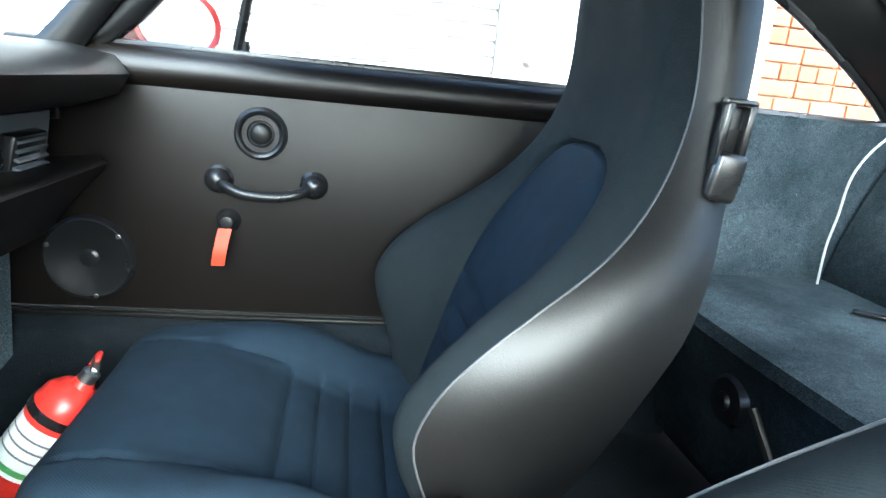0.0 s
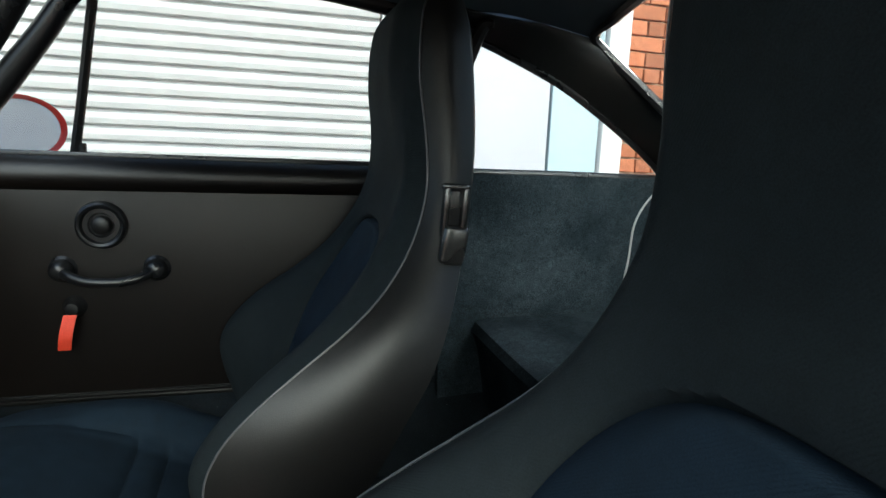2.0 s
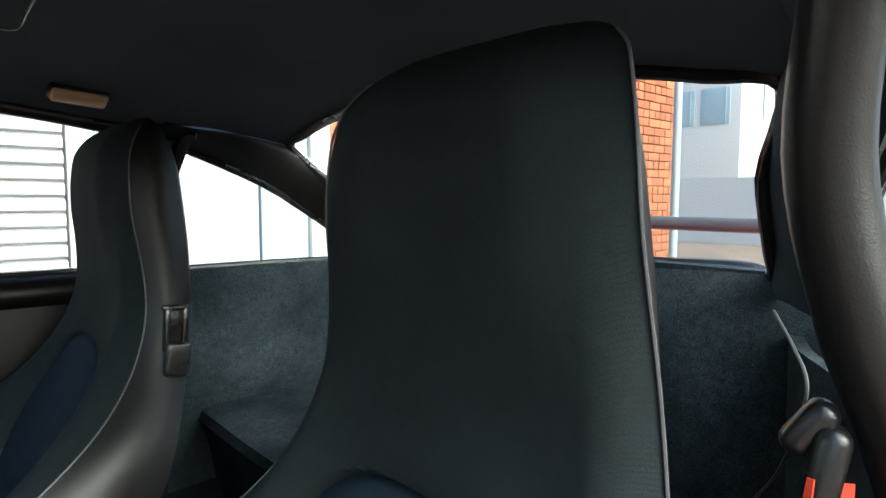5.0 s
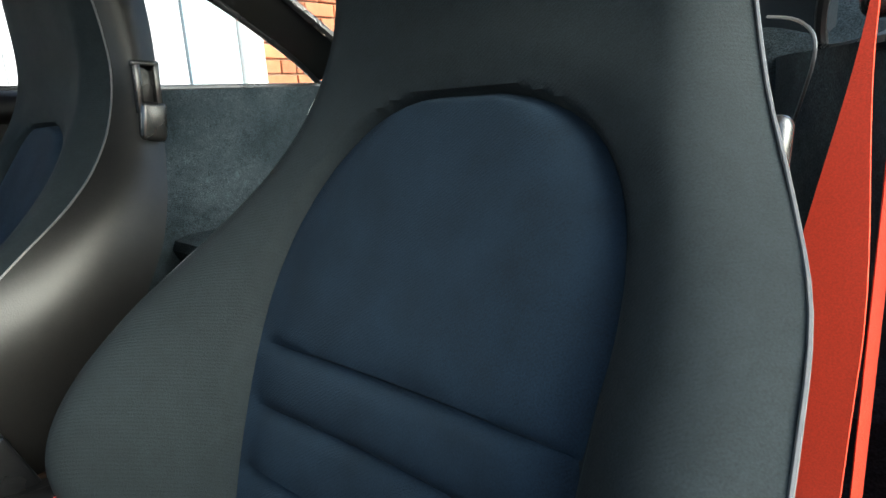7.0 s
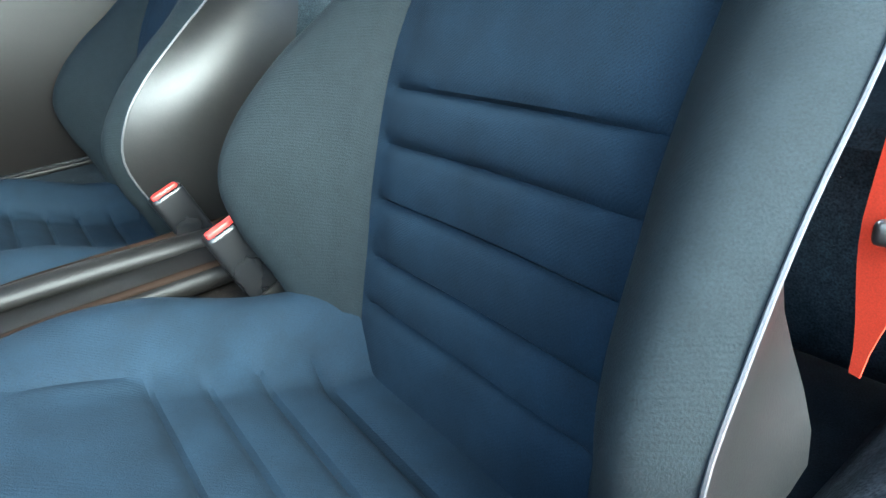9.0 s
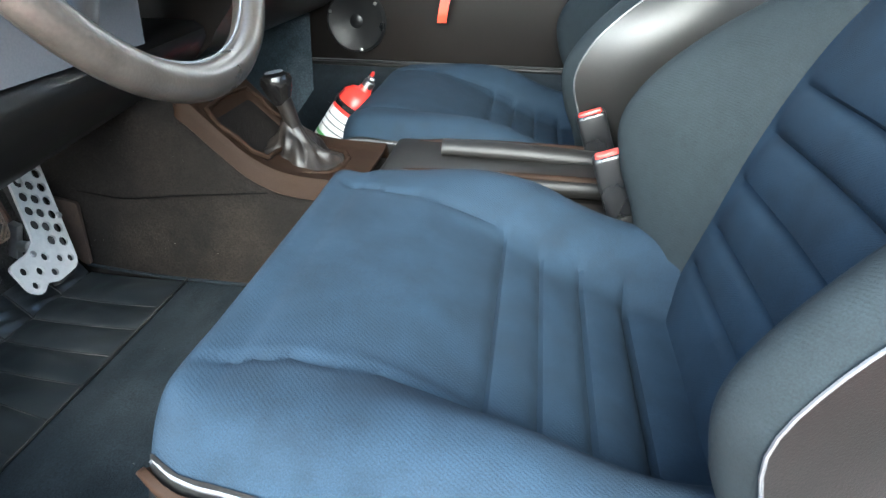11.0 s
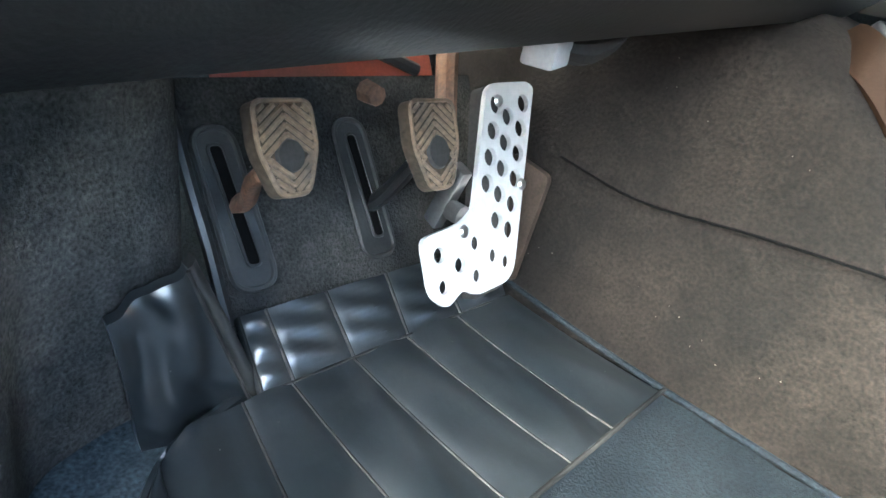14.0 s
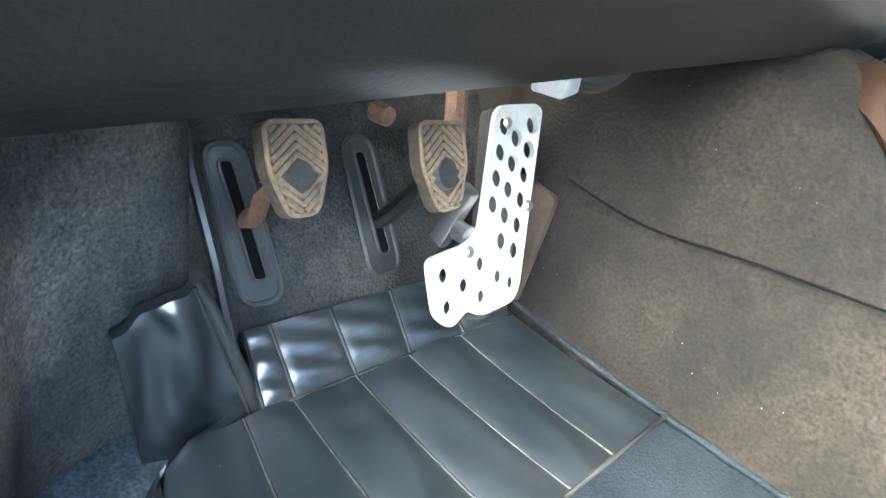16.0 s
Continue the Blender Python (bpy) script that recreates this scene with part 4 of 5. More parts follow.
def build_seat(at, label, lift=0.0, near=0.0, taper=0.0):
    """lift raises the cushion and the ribs of the centre panel, near draws the cushion's front back and squares its corners, taper slims the back."""
    seat = thing("bucket_seat", at, label, "seat", "front seats")
    cx, cy = at[0], at[1]

    def placed(f):
        return lambda u, v: tuple(Vector(f(u, v)) + Vector((cx, cy, 0)))

    def lifted(f):
        def g(u, v):
            x, y, z = f(u, v)
            up = lift * ease(0.32, 0.36, z)
            if near:
                y *= square(x) / cush_w(x)
                up += 0.030 * ease(-0.29, -0.345, x) * ease(0.325, 0.40, z)
            return (x * (1 - near * ease(0.0, -0.2, x)) + cx, y + cy, z + up)
        return g
    part("backrest", sheet(placed(lambda u, v: cover(u, v, taper)), 110, 170), FABRIC, seat, "charcoal woven fabric backrest and headrest")
    part("backrest_panel", sheet(placed(lambda u, v: insert(u, v, lift)), 40, 110), FABRIC_IN, seat, "navy fabric centre panel with stitched ribs")
    part("seat_shell", sheet(placed(lambda u, v: shell(u, v, taper)), 96, 60), LEATHER, seat, "black leather seat side and back")
    for s in (-1, 1):
        pts = [(cx + front_edge(z) + 0.003, cy + s * (width(z) * (1 - (taper * 0.045 * ease(0.74, 0.62, z) if s < 0 else 0)) + 0.001), z) for z in (0.36, 0.42, 0.48, 0.54, 0.59, 0.63, 0.67, 0.71, 0.75, 0.80, 0.86, 0.92, 1.0, 1.06, 1.09, 1.11, 1.122)]
        part("piping", tube(pts, 0.0012, 6, 4), PIPING, seat, "pale grey piping")
    part("cushion", sheet(lifted(cushion), 72, 100), FABRIC_IN, seat, "navy fabric seat cushion with ribs and raised bolsters")
    part("cushion_side", sheet(lifted(skirt), 90, 8), LEATHER, seat, "black leather cushion side")
    rim = [lifted(skirt)(k / 60, 0.0) for k in range(61)]
    part("piping", tube([(x, y, z - 0.006) for x, y, z in rim], 0.0022, 6, 2), PIPING, seat, "pale grey piping")
    part("seat_base", box(cx - 0.27, cx + 0.10, cy - 0.20, cy + 0.20, FLOOR + 0.02, 0.335, 0.02), PLASTIC, seat)
    for s in (-1, 1):
        part("runner", box(cx - 0.30, cx + 0.16, cy + s * 0.19 - 0.015, cy + s * 0.19 + 0.015, FLOOR - 0.002, FLOOR + 0.025, 0.004), STEEL, seat)
    if taper:
        side = lifted(skirt)

        def valance(u, v):
            """Moulded panel that follows the cushion's edge round its front corner."""
            k = 0.150 + 0.225 * u
            a, b, c = Vector(side(k - 0.004, 0)), Vector(side(k, 0)), Vector(side(k + 0.004, 0))
            out = Vector((c.y - a.y, a.x - c.x, 0)).normalized()
            tall = 0.052 * ease(0.0, 0.10, u) * (0.12 + 0.88 * ease(1.0, 0.62, u)) + 0.002
            lip = 0.006 + 0.008 * math.sin(math.pi * v) ** 0.6 - 0.006 * v
            return (b.x - out.x * lip, b.y - out.y * lip, b.z - 0.009 - tall * v)
        switchbar = part("switch_panel", sheet(valance, 60, 12, 0.004), BROWN, seat, "brown-black moulded seat switch panel")
        for u in (0.45, 0.72):
            p, along = Vector(valance(u, 0.5)), Vector(valance(u + 0.02, 0.5)) - Vector(valance(u - 0.02, 0.5))
            along.normalize()
            out = along.cross(Vector((0, 0, 1))).normalized()
            out = -out if out.y > 0 else out
            up = out.cross(along) if out.cross(along).z > 0 else along.cross(out)
            ax = up.cross(out)
            at = Matrix(((ax.x, up.x, out.x, p.x), (ax.y, up.y, out.y, p.y), (ax.z, up.z, out.z, p.z), (0, 0, 0, 1))) @ pose(0, 0, -0.002)
            rock = part("rocker", lathe([(0, 0.007), (0.011, 0.006), (0.0165, 0.0015), (0.018, 0.005), (0.0205, 0.004), (0.0215, 0)], at @ Matrix.Diagonal((1.25, 1.0, 1, 1)), 28), PLASTIC, switchbar)
            for s in (-1, 1):
                tri = [(-0.0045, 0.0), (0.0045, 0.0), (0.0, 0.006 * s)]
                part("arrow", plate(tri if s > 0 else tri[::-1], at @ pose(0, 0.003 * s, 0.0075), 0.001), WHITE, rock, "white arrow", smooth=False)
        part("release_knob", block((0.016, 0.016, 0.040), pose(cx + 0.318, cy - 0.188, 0.764, 0, 15, 0), 0.007, 3), HINGE, seat, "grey backrest release knob")
        return seat
    lever = part("belt_guide", joined(block((0.033, 0.016, 0.048), pose(cx + 0.339, cy - 0.206, 0.803, 0, 8, 0), 0.006, 3)), HINGE, seat, "glossy brown-black plastic backrest release")
    part("slot_frame", joined(block((0.008, 0.014, 0.062), pose(cx + 0.328, cy - 0.204, 0.844, 0, 3, 0), 0.003), block((0.008, 0.014, 0.062), pose(cx + 0.351, cy - 0.204, 0.844, 0, 3, 0), 0.003), block((0.034, 0.014, 0.008), pose(cx + 0.340, cy - 0.204, 0.873, 0, 3, 0), 0.003)), HINGE, lever)
    part("slot", block((0.03, 0.004, 0.06), pose(cx + 0.340, cy - 0.199, 0.844, 0, 3, 0), 0.001), PLASTIC, lever, "dark slot")
    return seat


pass_seat = build_seat((-0.022, 0.362, FLOOR), "navy and charcoal fabric passenger bucket seat with black leather sides")
drv_seat = build_seat((0.036, -0.362, FLOOR), "navy and charcoal fabric driver bucket seat with switches", 0.03, 0.125, 1.0)
# ---- belts and buckles ----
def buckle(x, y, tilt, lab):
    b = thing("belt_buckle", (x, y, 0.40), lab, "belt buckle", "belt buckles")
    M = pose(x, y, 0.466, 0, tilt, 0)
    part("housing", block((0.042, 0.026, 0.085), M, 0.006, 3), PLASTIC, b)
    part("button", block((0.034, 0.012, 0.012), M @ pose(0, -0.004, 0.0405), 0.003), REDPLASTIC, b, "red press button")
    part("stalk", block((0.030, 0.010, 0.11), M @ pose(0.0, 0, -0.09), 0.003), RUBBERDARK, b)


buckle(0.083, -0.108, -20, "black belt buckle with a red button beside the driver seat")
buckle(0.072, 0.062, -20, "black belt buckle with a red button beside the passenger seat")
belt = thing("seat_belt", (0.44, -0.62, 0.40), "bright red seat belt hanging from the side pillar", "seat belt")


def strap(u, v):
    z = 0.860 - 0.440 * v
    half = 0.002 + 0.021 * ease(0.0, 0.51, v) - 0.019 * ease(0.74, 1.0, v)
    s = 2 * u - 1
    return (0.432 - 0.067 * v + s * half * 0.25, -0.580 + 0.010 * v + s * half + 0.004 * math.sin(3 * v), z)


part("webbing", sheet(strap, 6, 24, 0.0015), RED, belt)
part("webbing", sheet(lambda u, v: (0.447 - 0.02 * v + 0.005 * u, -0.591 - 0.006 * u, 0.856 - 0.53 * v), 3, 12, 0.0015), RED, belt)
part("pillar_guide", joined(block((0.026, 0.022, 0.055), pose(0.447, -0.582, 0.862, 10, 8, 20), 0.010, 4), block((0.022, 0.020, 0.040), pose(0.450, -0.572, 0.884, 35, 0, 20), 0.009, 4)), PLASTIC, belt, "black plastic belt guide")
part("tongue", joined(block((0.012, 0.052, 0.018), pose(0.372, -0.585, 0.532, 0, 0, 12), 0.005, 3), tube([(0.370, -0.612, 0.530), (0.366, -0.622, 0.508), (0.367, -0.606, 0.494), (0.370, -0.590, 0.505)], 0.005, 8, 4)), STEEL, belt, "bare metal belt tongue")

# ---- tunnel, console, gear lever ----
placed_by(move=(-0.014, -0.006, -0.006))
console = thing("centre_console", (-0.40, 0, 0.42), "brown-black plastic console on the tunnel", "console")
con_z = curve([(-0.505, 0.552), (-0.47, 0.540), (-0.43, 0.503), (-0.39, 0.468), (-0.35, 0.448), (-0.30, 0.440), (-0.24, 0.438)])


def con(u, v):
    x = -0.505 + 0.27 * u
    s = 2 * v - 1
    z = con_z(x) - 0.014 * ease(-0.488, -0.506, x)
    slim = 0.72 + 0.28 * ease(-0.507, -0.470, x)
    if abs(s) > 0.7:
        t = (abs(s) - 0.7) / 0.3
        return (x, math.copysign((0.082 + 0.014 * t) * slim, s), z - 0.022 * t)
    hollow = 0.035 * ease(-0.448, -0.440, x) * ease(-0.372, -0.380, x) * ease(0.52, 0.46, abs(s))
    return (x, s / 0.7 * 0.082 * slim, z - hollow + 0.004 * ease(0.5, 0.7, abs(s)))


part("shell", sheet(con, 60, 40, 0.004), BROWN, console)
part("tray", block((0.084, 0.078, 0.004), pose(-0.410, 0, 0.466, 0, 39, 0), 0.001), PLASTIC, console, "dark open tray")
part("tray_rim", tube([(-0.449, -0.062, 0.526), (-0.449, 0.062, 0.526), (-0.410, 0.064, 0.4895), (-0.371, 0.062, 0.463), (-0.371, -0.062, 0.463), (-0.410, -0.064, 0.4895)], 0.0035, 8, 2, closed=True), BROWN, console, "rounded brown rim")
sw = part("switch_block", block((0.045, 0.075, 0.010), pose(-0.472, 0.0, 0.541, 0, 32, 0), 0.003), PLASTIC, console, "black switch block")
for k in range(3):
    part("switch", block((0.022, 0.015, 0.007), pose(-0.470, -0.022 + 0.022 * k, 0.546, 0, 32, 0), 0.003), TRIM, sw)
    part("mark", block((0.004, 0.006, 0.001), pose(-0.467, -0.022 + 0.022 * k, 0.5485, 0, 32, 0), 0.0), WHITE, sw, smooth=False)
gear = thing("gear_lever", (-0.345, -0.005, 0.44), "black gear lever with a worn glossy knob and gaiter", "gear lever")


def gaiter(u, v):
    """Soft leather gathered from a square frame up to the stick, with turning folds."""
    a = 2 * math.pi * u
    h = v ** 1.25
    square = 1 / max(abs(math.cos(a)), abs(math.sin(a))) ** 0.75
    r = (0.046 * square * (1 - v) ** 1.15 + 0.0115) * (1 + 0.16 * math.sin(5 * a + 5.5 * v) * math.sin(math.pi * v) + 0.08 * math.sin(11 * a - 7 * v) * math.sin(math.pi * v))
    return (-0.345 - 0.012 * v + 1.1 * r * math.cos(a), -0.005 + 0.80 * r * math.sin(a), 0.438 + 0.060 * h + 0.004 * math.sin(3 * a + 9 * v) * math.sin(math.pi * v))


part("gaiter", sheet(gaiter, 60, 18), GAITER, gear, "creased black leather gaiter")
part("gaiter_frame", tube([(-0.400, -0.048, 0.441), (-0.400, 0.038, 0.441), (-0.290, 0.038, 0.439), (-0.290, -0.048, 0.439)], 0.004, 8, 3, closed=True), BROWN, gear, "brown-black gaiter frame")
part("stick", tube([(-0.350, -0.005, 0.488), (-0.356, -0.006, 0.508), (-0.362, -0.007, 0.530)], [0.0105, 0.011, 0.0125], 14, 3), GAITER, gear)
knob = part("knob", lathe([(0.011, -0.022), (0.015, -0.012), (0.020, 0.0), (0.0225, 0.010), (0.020, 0.018), (0.013, 0.022), (0.0, 0.023)], pose(-0.367, -0.008, 0.545, 0, -10, 0), 24), GLOSS, gear, "glossy black knob")
part("shift_map", lathe([(0, 0.0238), (0.012, 0.0228), (0.013, 0.022)], pose(-0.367, -0.008, 0.5455, 0, -10, 0), 20), GREY, knob, "worn grey shift pattern cap")
placed_by()
rail = thing("tunnel_trim", (0.0, 0, 0.42), "black leather trimmed cover between the seats", "trim")
part("cover", box(-0.23, 0.16, -0.075, 0.075, 0.425, 0.450, 0.012, 3), TRIM, rail)
for y in (-0.062, 0.062):
    part("edge_roll", tube([(0.15, y, 0.447), (0.0, y, 0.449), (-0.12, y, 0.449), (-0.225, y * 0.95, 0.442)], 0.006, 10, 4), BROWN, rail, "brown-black rolled edge")
handbrake = thing("hand_brake", (0.0, 0.0, 0.45), "black hand brake lever between the seats", "hand brake")
part("lever", tube([(0.14, 0.005, 0.452), (0.04, 0.005, 0.456), (-0.06, 0.005, 0.460), (-0.15, 0.005, 0.461)], [0.012, 0.013, 0.014, 0.013], 12, 4, flat=0.7), TRIM, handbrake)

# ---- fire extinguisher ----
ext = thing("fire_extinguisher", (-0.41, 0.41, FLOOR), "small red fire extinguisher with a white label leaning by the seat", "fire extinguisher")
EM = Matrix.Translation((-0.462, 0.385, 0.300)) @ Vector((0.105, 0.025, 0.155)).to_track_quat("Z", "Y").to_matrix().to_4x4() @ Matrix.Diagonal((1.08, 1.08, 1.0, 1.0))
part("cylinder", lathe([(0, -0.02), (0.028, -0.02), (0.036, -0.012), (0.037, 0.0), (0.037, 0.125), (0.034, 0.142), (0.024, 0.155), (0.014, 0.160), (0.012, 0.168), (0, 0.168)], EM, 28), REDPLASTIC, ext)
lab = part("label", lathe([(0.0376, 0.028), (0.0378, 0.030), (0.0378, 0.100), (0.0376, 0.102)], EM, 28), LABEL, ext, "white paper label")
part("band", lathe([(0.0380, 0.034), (0.0382, 0.035), (0.0382, 0.041), (0.0380, 0.042)], EM, 28), GREEN, lab, "green printed band")
for k in range(3):
    part("print_bar", lathe([(0.0380, 0.0), (0.0382, 0.001), (0.0382, 0.003), (0.0380, 0.002)], EM @ Matrix.Translation((0, 0, 0.056 + 0.014 * k)), 28), GREY, lab, "grey bars of small print")
part("strap", lathe([(0.0372, 0.110), (0.0392, 0.111), (0.0392, 0.122), (0.0372, 0.123)], EM, 28), PLASTIC, ext, "black holding strap")
part("valve", joined(lathe([(0, 0.166), (0.011, 0.166), (0.011, 0.182), (0.006, 0.186), (0, 0.186)], EM, 16), block((0.05, 0.010, 0.008), EM @ pose(0.01, 0, 0.186, 0, 12, 0), 0.003)), STEEL, ext, "bare metal valve")
part("pull_ring", tube([tuple(EM @ Vector((0.030 + 0.016 * math.cos(a), 0.0, 0.178 + 0.016 * math.sin(a)))) for a in (k * math.pi / 5 for k in range(10))], 0.0032, 6, 3, closed=True), REDPLASTIC, ext, "red pull ring")

# ---- dashboard and steering wheel ----
dash = thing("dashboard", (-0.6, 0, 0.55), "black padded dashboard across the cabin", "dashboard")
pad = [(-0.80, 0.80), (-0.60, 0.862), (-0.46, 0.868), (-0.395, 0.856), (-0.375, 0.830), (-0.392, 0.800), (-0.46, 0.775), (-0.60, 0.765)]
part("top_pad", prism(pad, -0.64, 0.64, 8), LEATHER, dash, "black leather dash top")
part("fascia", prism([(-0.62, 0.77), (-0.482, 0.768), (-0.492, 0.70), (-0.62, 0.69)], -0.62, 0.62, 2), GREY, dash, "grey fascia panel")
part("knee_roll", prism([(-0.60, 0.700), (-0.492, 0.700), (-0.420, 0.706), (-0.405, 0.695), (-0.425, 0.670), (-0.480, 0.605), (-0.492, 0.585), (-0.520, 0.565), (-0.60, 0.60)], 0.02, 0.62, 4), VINYL, dash, "black vinyl shelf below the fascia")
part("knee_pad", prism([(-0.66, 0.615), (-0.507, 0.612), (-0.494, 0.598), (-0.493, 0.580), (-0.504, 0.555), (-0.520, 0.528), (-0.536, 0.512), (-0.552, 0.507), (-0.575, 0.515), (-0.62, 0.54), (-0.68, 0.56)], -0.63, 0.018, 6, lambda x, y, z: (x, y, z - 0.0038 * ease(0.60, 0.53, z) + 0.093 * (y + 0.42) * ease(0.66, 0.50, z))), KNEE, dash, "black padded knee roll")
part("switch_fascia", prism([(-0.60, 0.77), (-0.49, 0.765), (-0.499, 0.614), (-0.60, 0.610)], -0.62, -0.12, 2), GREY, dash, "grey switch panel")
vent = part("air_vent", block((0.02, 0.09, 0.055), pose(-0.468, 0.50, 0.722, 0, 14, 0), 0.004), PLASTIC, dash, "black air vent")
for k in range(4):
    part("vane", block((0.012, 0.08, 0.004), pose(-0.458, 0.50, 0.704 + 0.012 * k, 0, 20, 0), 0.001), GREY, vent)
part("light_knob", lathe([(0.0, 0.030), (0.012, 0.030), (0.016, 0.024), (0.017, 0.010), (0.020, 0.0)], pose(-0.492, -0.535, 0.655, 0, 90, 0), 24), STEEL, dash, "worn metal light switch knob")
part("dial", lathe([(0.0, 0.006), (0.026, 0.006), (0.030, 0.003), (0.032, 0.0)], pose(-0.493, -0.475, 0.668, 0, 90, 0), 28), GREY, dash, "round grey blanking cap")
part("socket_plate", block((0.006, 0.06, 0.07), pose(-0.494, -0.59, 0.655, 0, -3, 0), 0.004), GREY, dash, "grey square cover plate")
wheel = thing("steering_wheel", (-0.42, -0.30, 0.76), "black leather steering wheel with worn rim", "steering wheel")
WM = Matrix.Translation((-0.386, -0.300, 0.797)) @ pose(0, 0, 0, 0, 90 - 22, 0)
part("rim", tube([tuple(WM @ Vector((0.188 * math.cos(a), 0.188 * math.sin(a), 0))) for a in (k * math.pi / 12 for k in range(24))], 0.0165, 12, 3, closed=True), WHEEL, wheel)
hub = part("hub_pad", block((0.16, 0.20, 0.05), WM @ pose(0, 0, -0.012), 0.02, 4), TRIM, wheel, "black padded hub")
for a in (42, 138, 205, 335):
    c, s = math.sin(radians(a)), math.cos(radians(a))
    part("spoke", tube([tuple(WM @ Vector((0.05 * c * 0.5, 0.08 * s, -0.012))), tuple(WM @ Vector((0.12 * c, 0.13 * s, -0.006))), tuple(WM @ Vector((0.182 * c, 0.182 * s, 0)))], [0.026, 0.018, 0.014], 10, 4, flat=0.5), LEATHER, wheel)
part("stitch", tube([tuple(WM @ Vector((0.171 * math.cos(a), 0.171 * math.sin(a), 0.003))) for a in (k * math.pi / 12 for k in range(24))], 0.0012, 5, 3, closed=True), GREY, wheel, "grey stitching round the rim")
part("column", tube([(-0.43, -0.300, 0.765), (-0.56, -0.300, 0.715)], 0.035, 14, 1), PLASTIC, wheel)

# ---- pedals and footwell ----
def slope(x0, z0, lean):
    """A pose whose x runs to the passenger side, y up a board that leans forward, z towards the driver."""
    return Matrix.Translation((x0, 0, z0)) @ Matrix(((0, -math.sin(radians(lean)), math.cos(radians(lean)), 0), (1, 0, 0, 0), (0, math.cos(radians(lean)), math.sin(radians(lean)), 0), (0, 0, 0, 1)))


placed_by((-0.662, -0.24, 0.412), (0.981, 1.044, 1.050), (0.001, 0.014, -0.008))
BOARD = slope(-0.708, 0.322, 31)
flap = thing("toe_board_carpet", (-0.73, -0.25, 0.33), "black carpet flap with stitched edge behind the pedals", "carpet")
outline = round_outline([(-0.378, -0.010), (-0.30, -0.012), (-0.205, -0.014), (-0.112, -0.020), (-0.112, 0.141), (-0.386, 0.138), (-0.384, 0.06)], 0.010)
part("carpet", plate(outline, BOARD, 0.008), CARPET_TOE, flap, smooth=False)
part("binding", tube([tuple(BOARD @ Vector((x, y, 0.006))) for x, y in ((-0.386, 0.12), (-0.384, 0.08), (-0.381, 0.04), (-0.379, -0.002), (-0.374, -0.010), (-0.31, -0.012), (-0.216, -0.014), (-0.14, -0.018))], 0.0042, 8, 4), SLOTRUBBER, flap, "black vinyl edge binding")
part("upper_edge", tube([(-0.782, -0.335, 0.456), (-0.787, -0.29, 0.466), (-0.785, -0.24, 0.464), (-0.775, -0.19, 0.45)], 0.005, 8, 4), MATVINYL, flap, "black rubber edge")


def pedal_slot(y0, name):
    b = thing(name, (-0.73, y0, 0.35), "black rubber pedal slot trim with stitched edge", "pedal slot", "pedal slots")
    o = round_outline([(y0 - 0.013, 0.010), (y0 + 0.015, 0.010), (y0 + 0.004, 0.108), (y0 - 0.021, 0.108)], 0.0122, 8)
    i = round_outline([(y0 - 0.003, 0.024), (y0 + 0.006, 0.024), (y0 - 0.004, 0.098), (y0 - 0.013, 0.098)], 0.004)
    part("trim", plate(o, BOARD @ pose(0, 0, 0.0095), 0.003), SLOTRUBBER, b, smooth=False)
    part("lip", tube([tuple(BOARD @ Vector((x, y, 0.0125))) for x, y in o], 0.0020, 6, 1, closed=True), SLOTRUBBER, b)
    part("slot_lip", tube([tuple(BOARD @ Vector((x, y, 0.0135))) for x, y in i], 0.0012, 6, 1, closed=True), SLOTRUBBER, b)
    # solid sheet, its black stands in for the shade inside the opening
    part("slot", plate(i, BOARD @ pose(0, 0, 0.0128), 0.0012), SHADE_BLACK, b, "near-black sheet painted as the shade inside the slot", smooth=False)


pedal_slot(-0.360, "pedal_slot")
pedal_slot(-0.262, "pedal_slot")


def pedal(x, y, z, w, h, name, label):
    p = thing(name, (x, y, z), label, "pedal", "pedals")
    M = Matrix.Translation((x, y, z)) @ slope(0, 0, 27) @ pose(0, 0, 0, 0, 6, 0)
    o = round_outline([(-w * 0.50, h * 0.50), (w * 0.50, h * 0.50), (w * 0.52, 0.0), (w * 0.26, -h * 0.5), (-w * 0.26, -h * 0.5), (-w * 0.52, 0.0)], w * 0.16)
    pad = part("pad", plate(o, M, 0.009), PADRUBBER, p, "dusty brown-black rubber pad", smooth=False)
    part("rim", tube([tuple(M @ Vector((a * 0.965, b * 0.965, 0.009))) for a, b in o], 0.0013, 6, 1, closed=True), RUBBER, pad)
    by = -h * 0.08
    part("boss", lathe([(0, 0.0108), (w * 0.22, 0.0108), (w * 0.25, 0.009)], M @ pose(0, by, 0), 24), RUBBERDARK, pad, "worn smooth centre")

    def ribs(y_mid, drop):
        for s in (-1, 1):
            run = []
            for q in range(25):
                x = w * 0.46 * q / 24
                y = y_mid + drop * x
                wide = w * 0.46 if y > 0 else w * (0.46 + 0.50 * y / h)
                if x < wide and abs(y) < h * 0.45 and math.hypot(x, y - by) > w * 0.29:
                    run.append((s * x, y))
            if len(run) > 3:
                part("rib", tube([tuple(M @ Vector((*run[0], 0.0092))), tuple(M @ Vector((*run[-1], 0.0092)))], 0.0014, 6, 1), RUBBER, pad)
    for k in range(7):
        ribs(h * (0.62 - 0.095 * k), -0.75)
    for k in range(5):
        ribs(-h * (0.30 + 0.085 * k), 0.75)
    return p


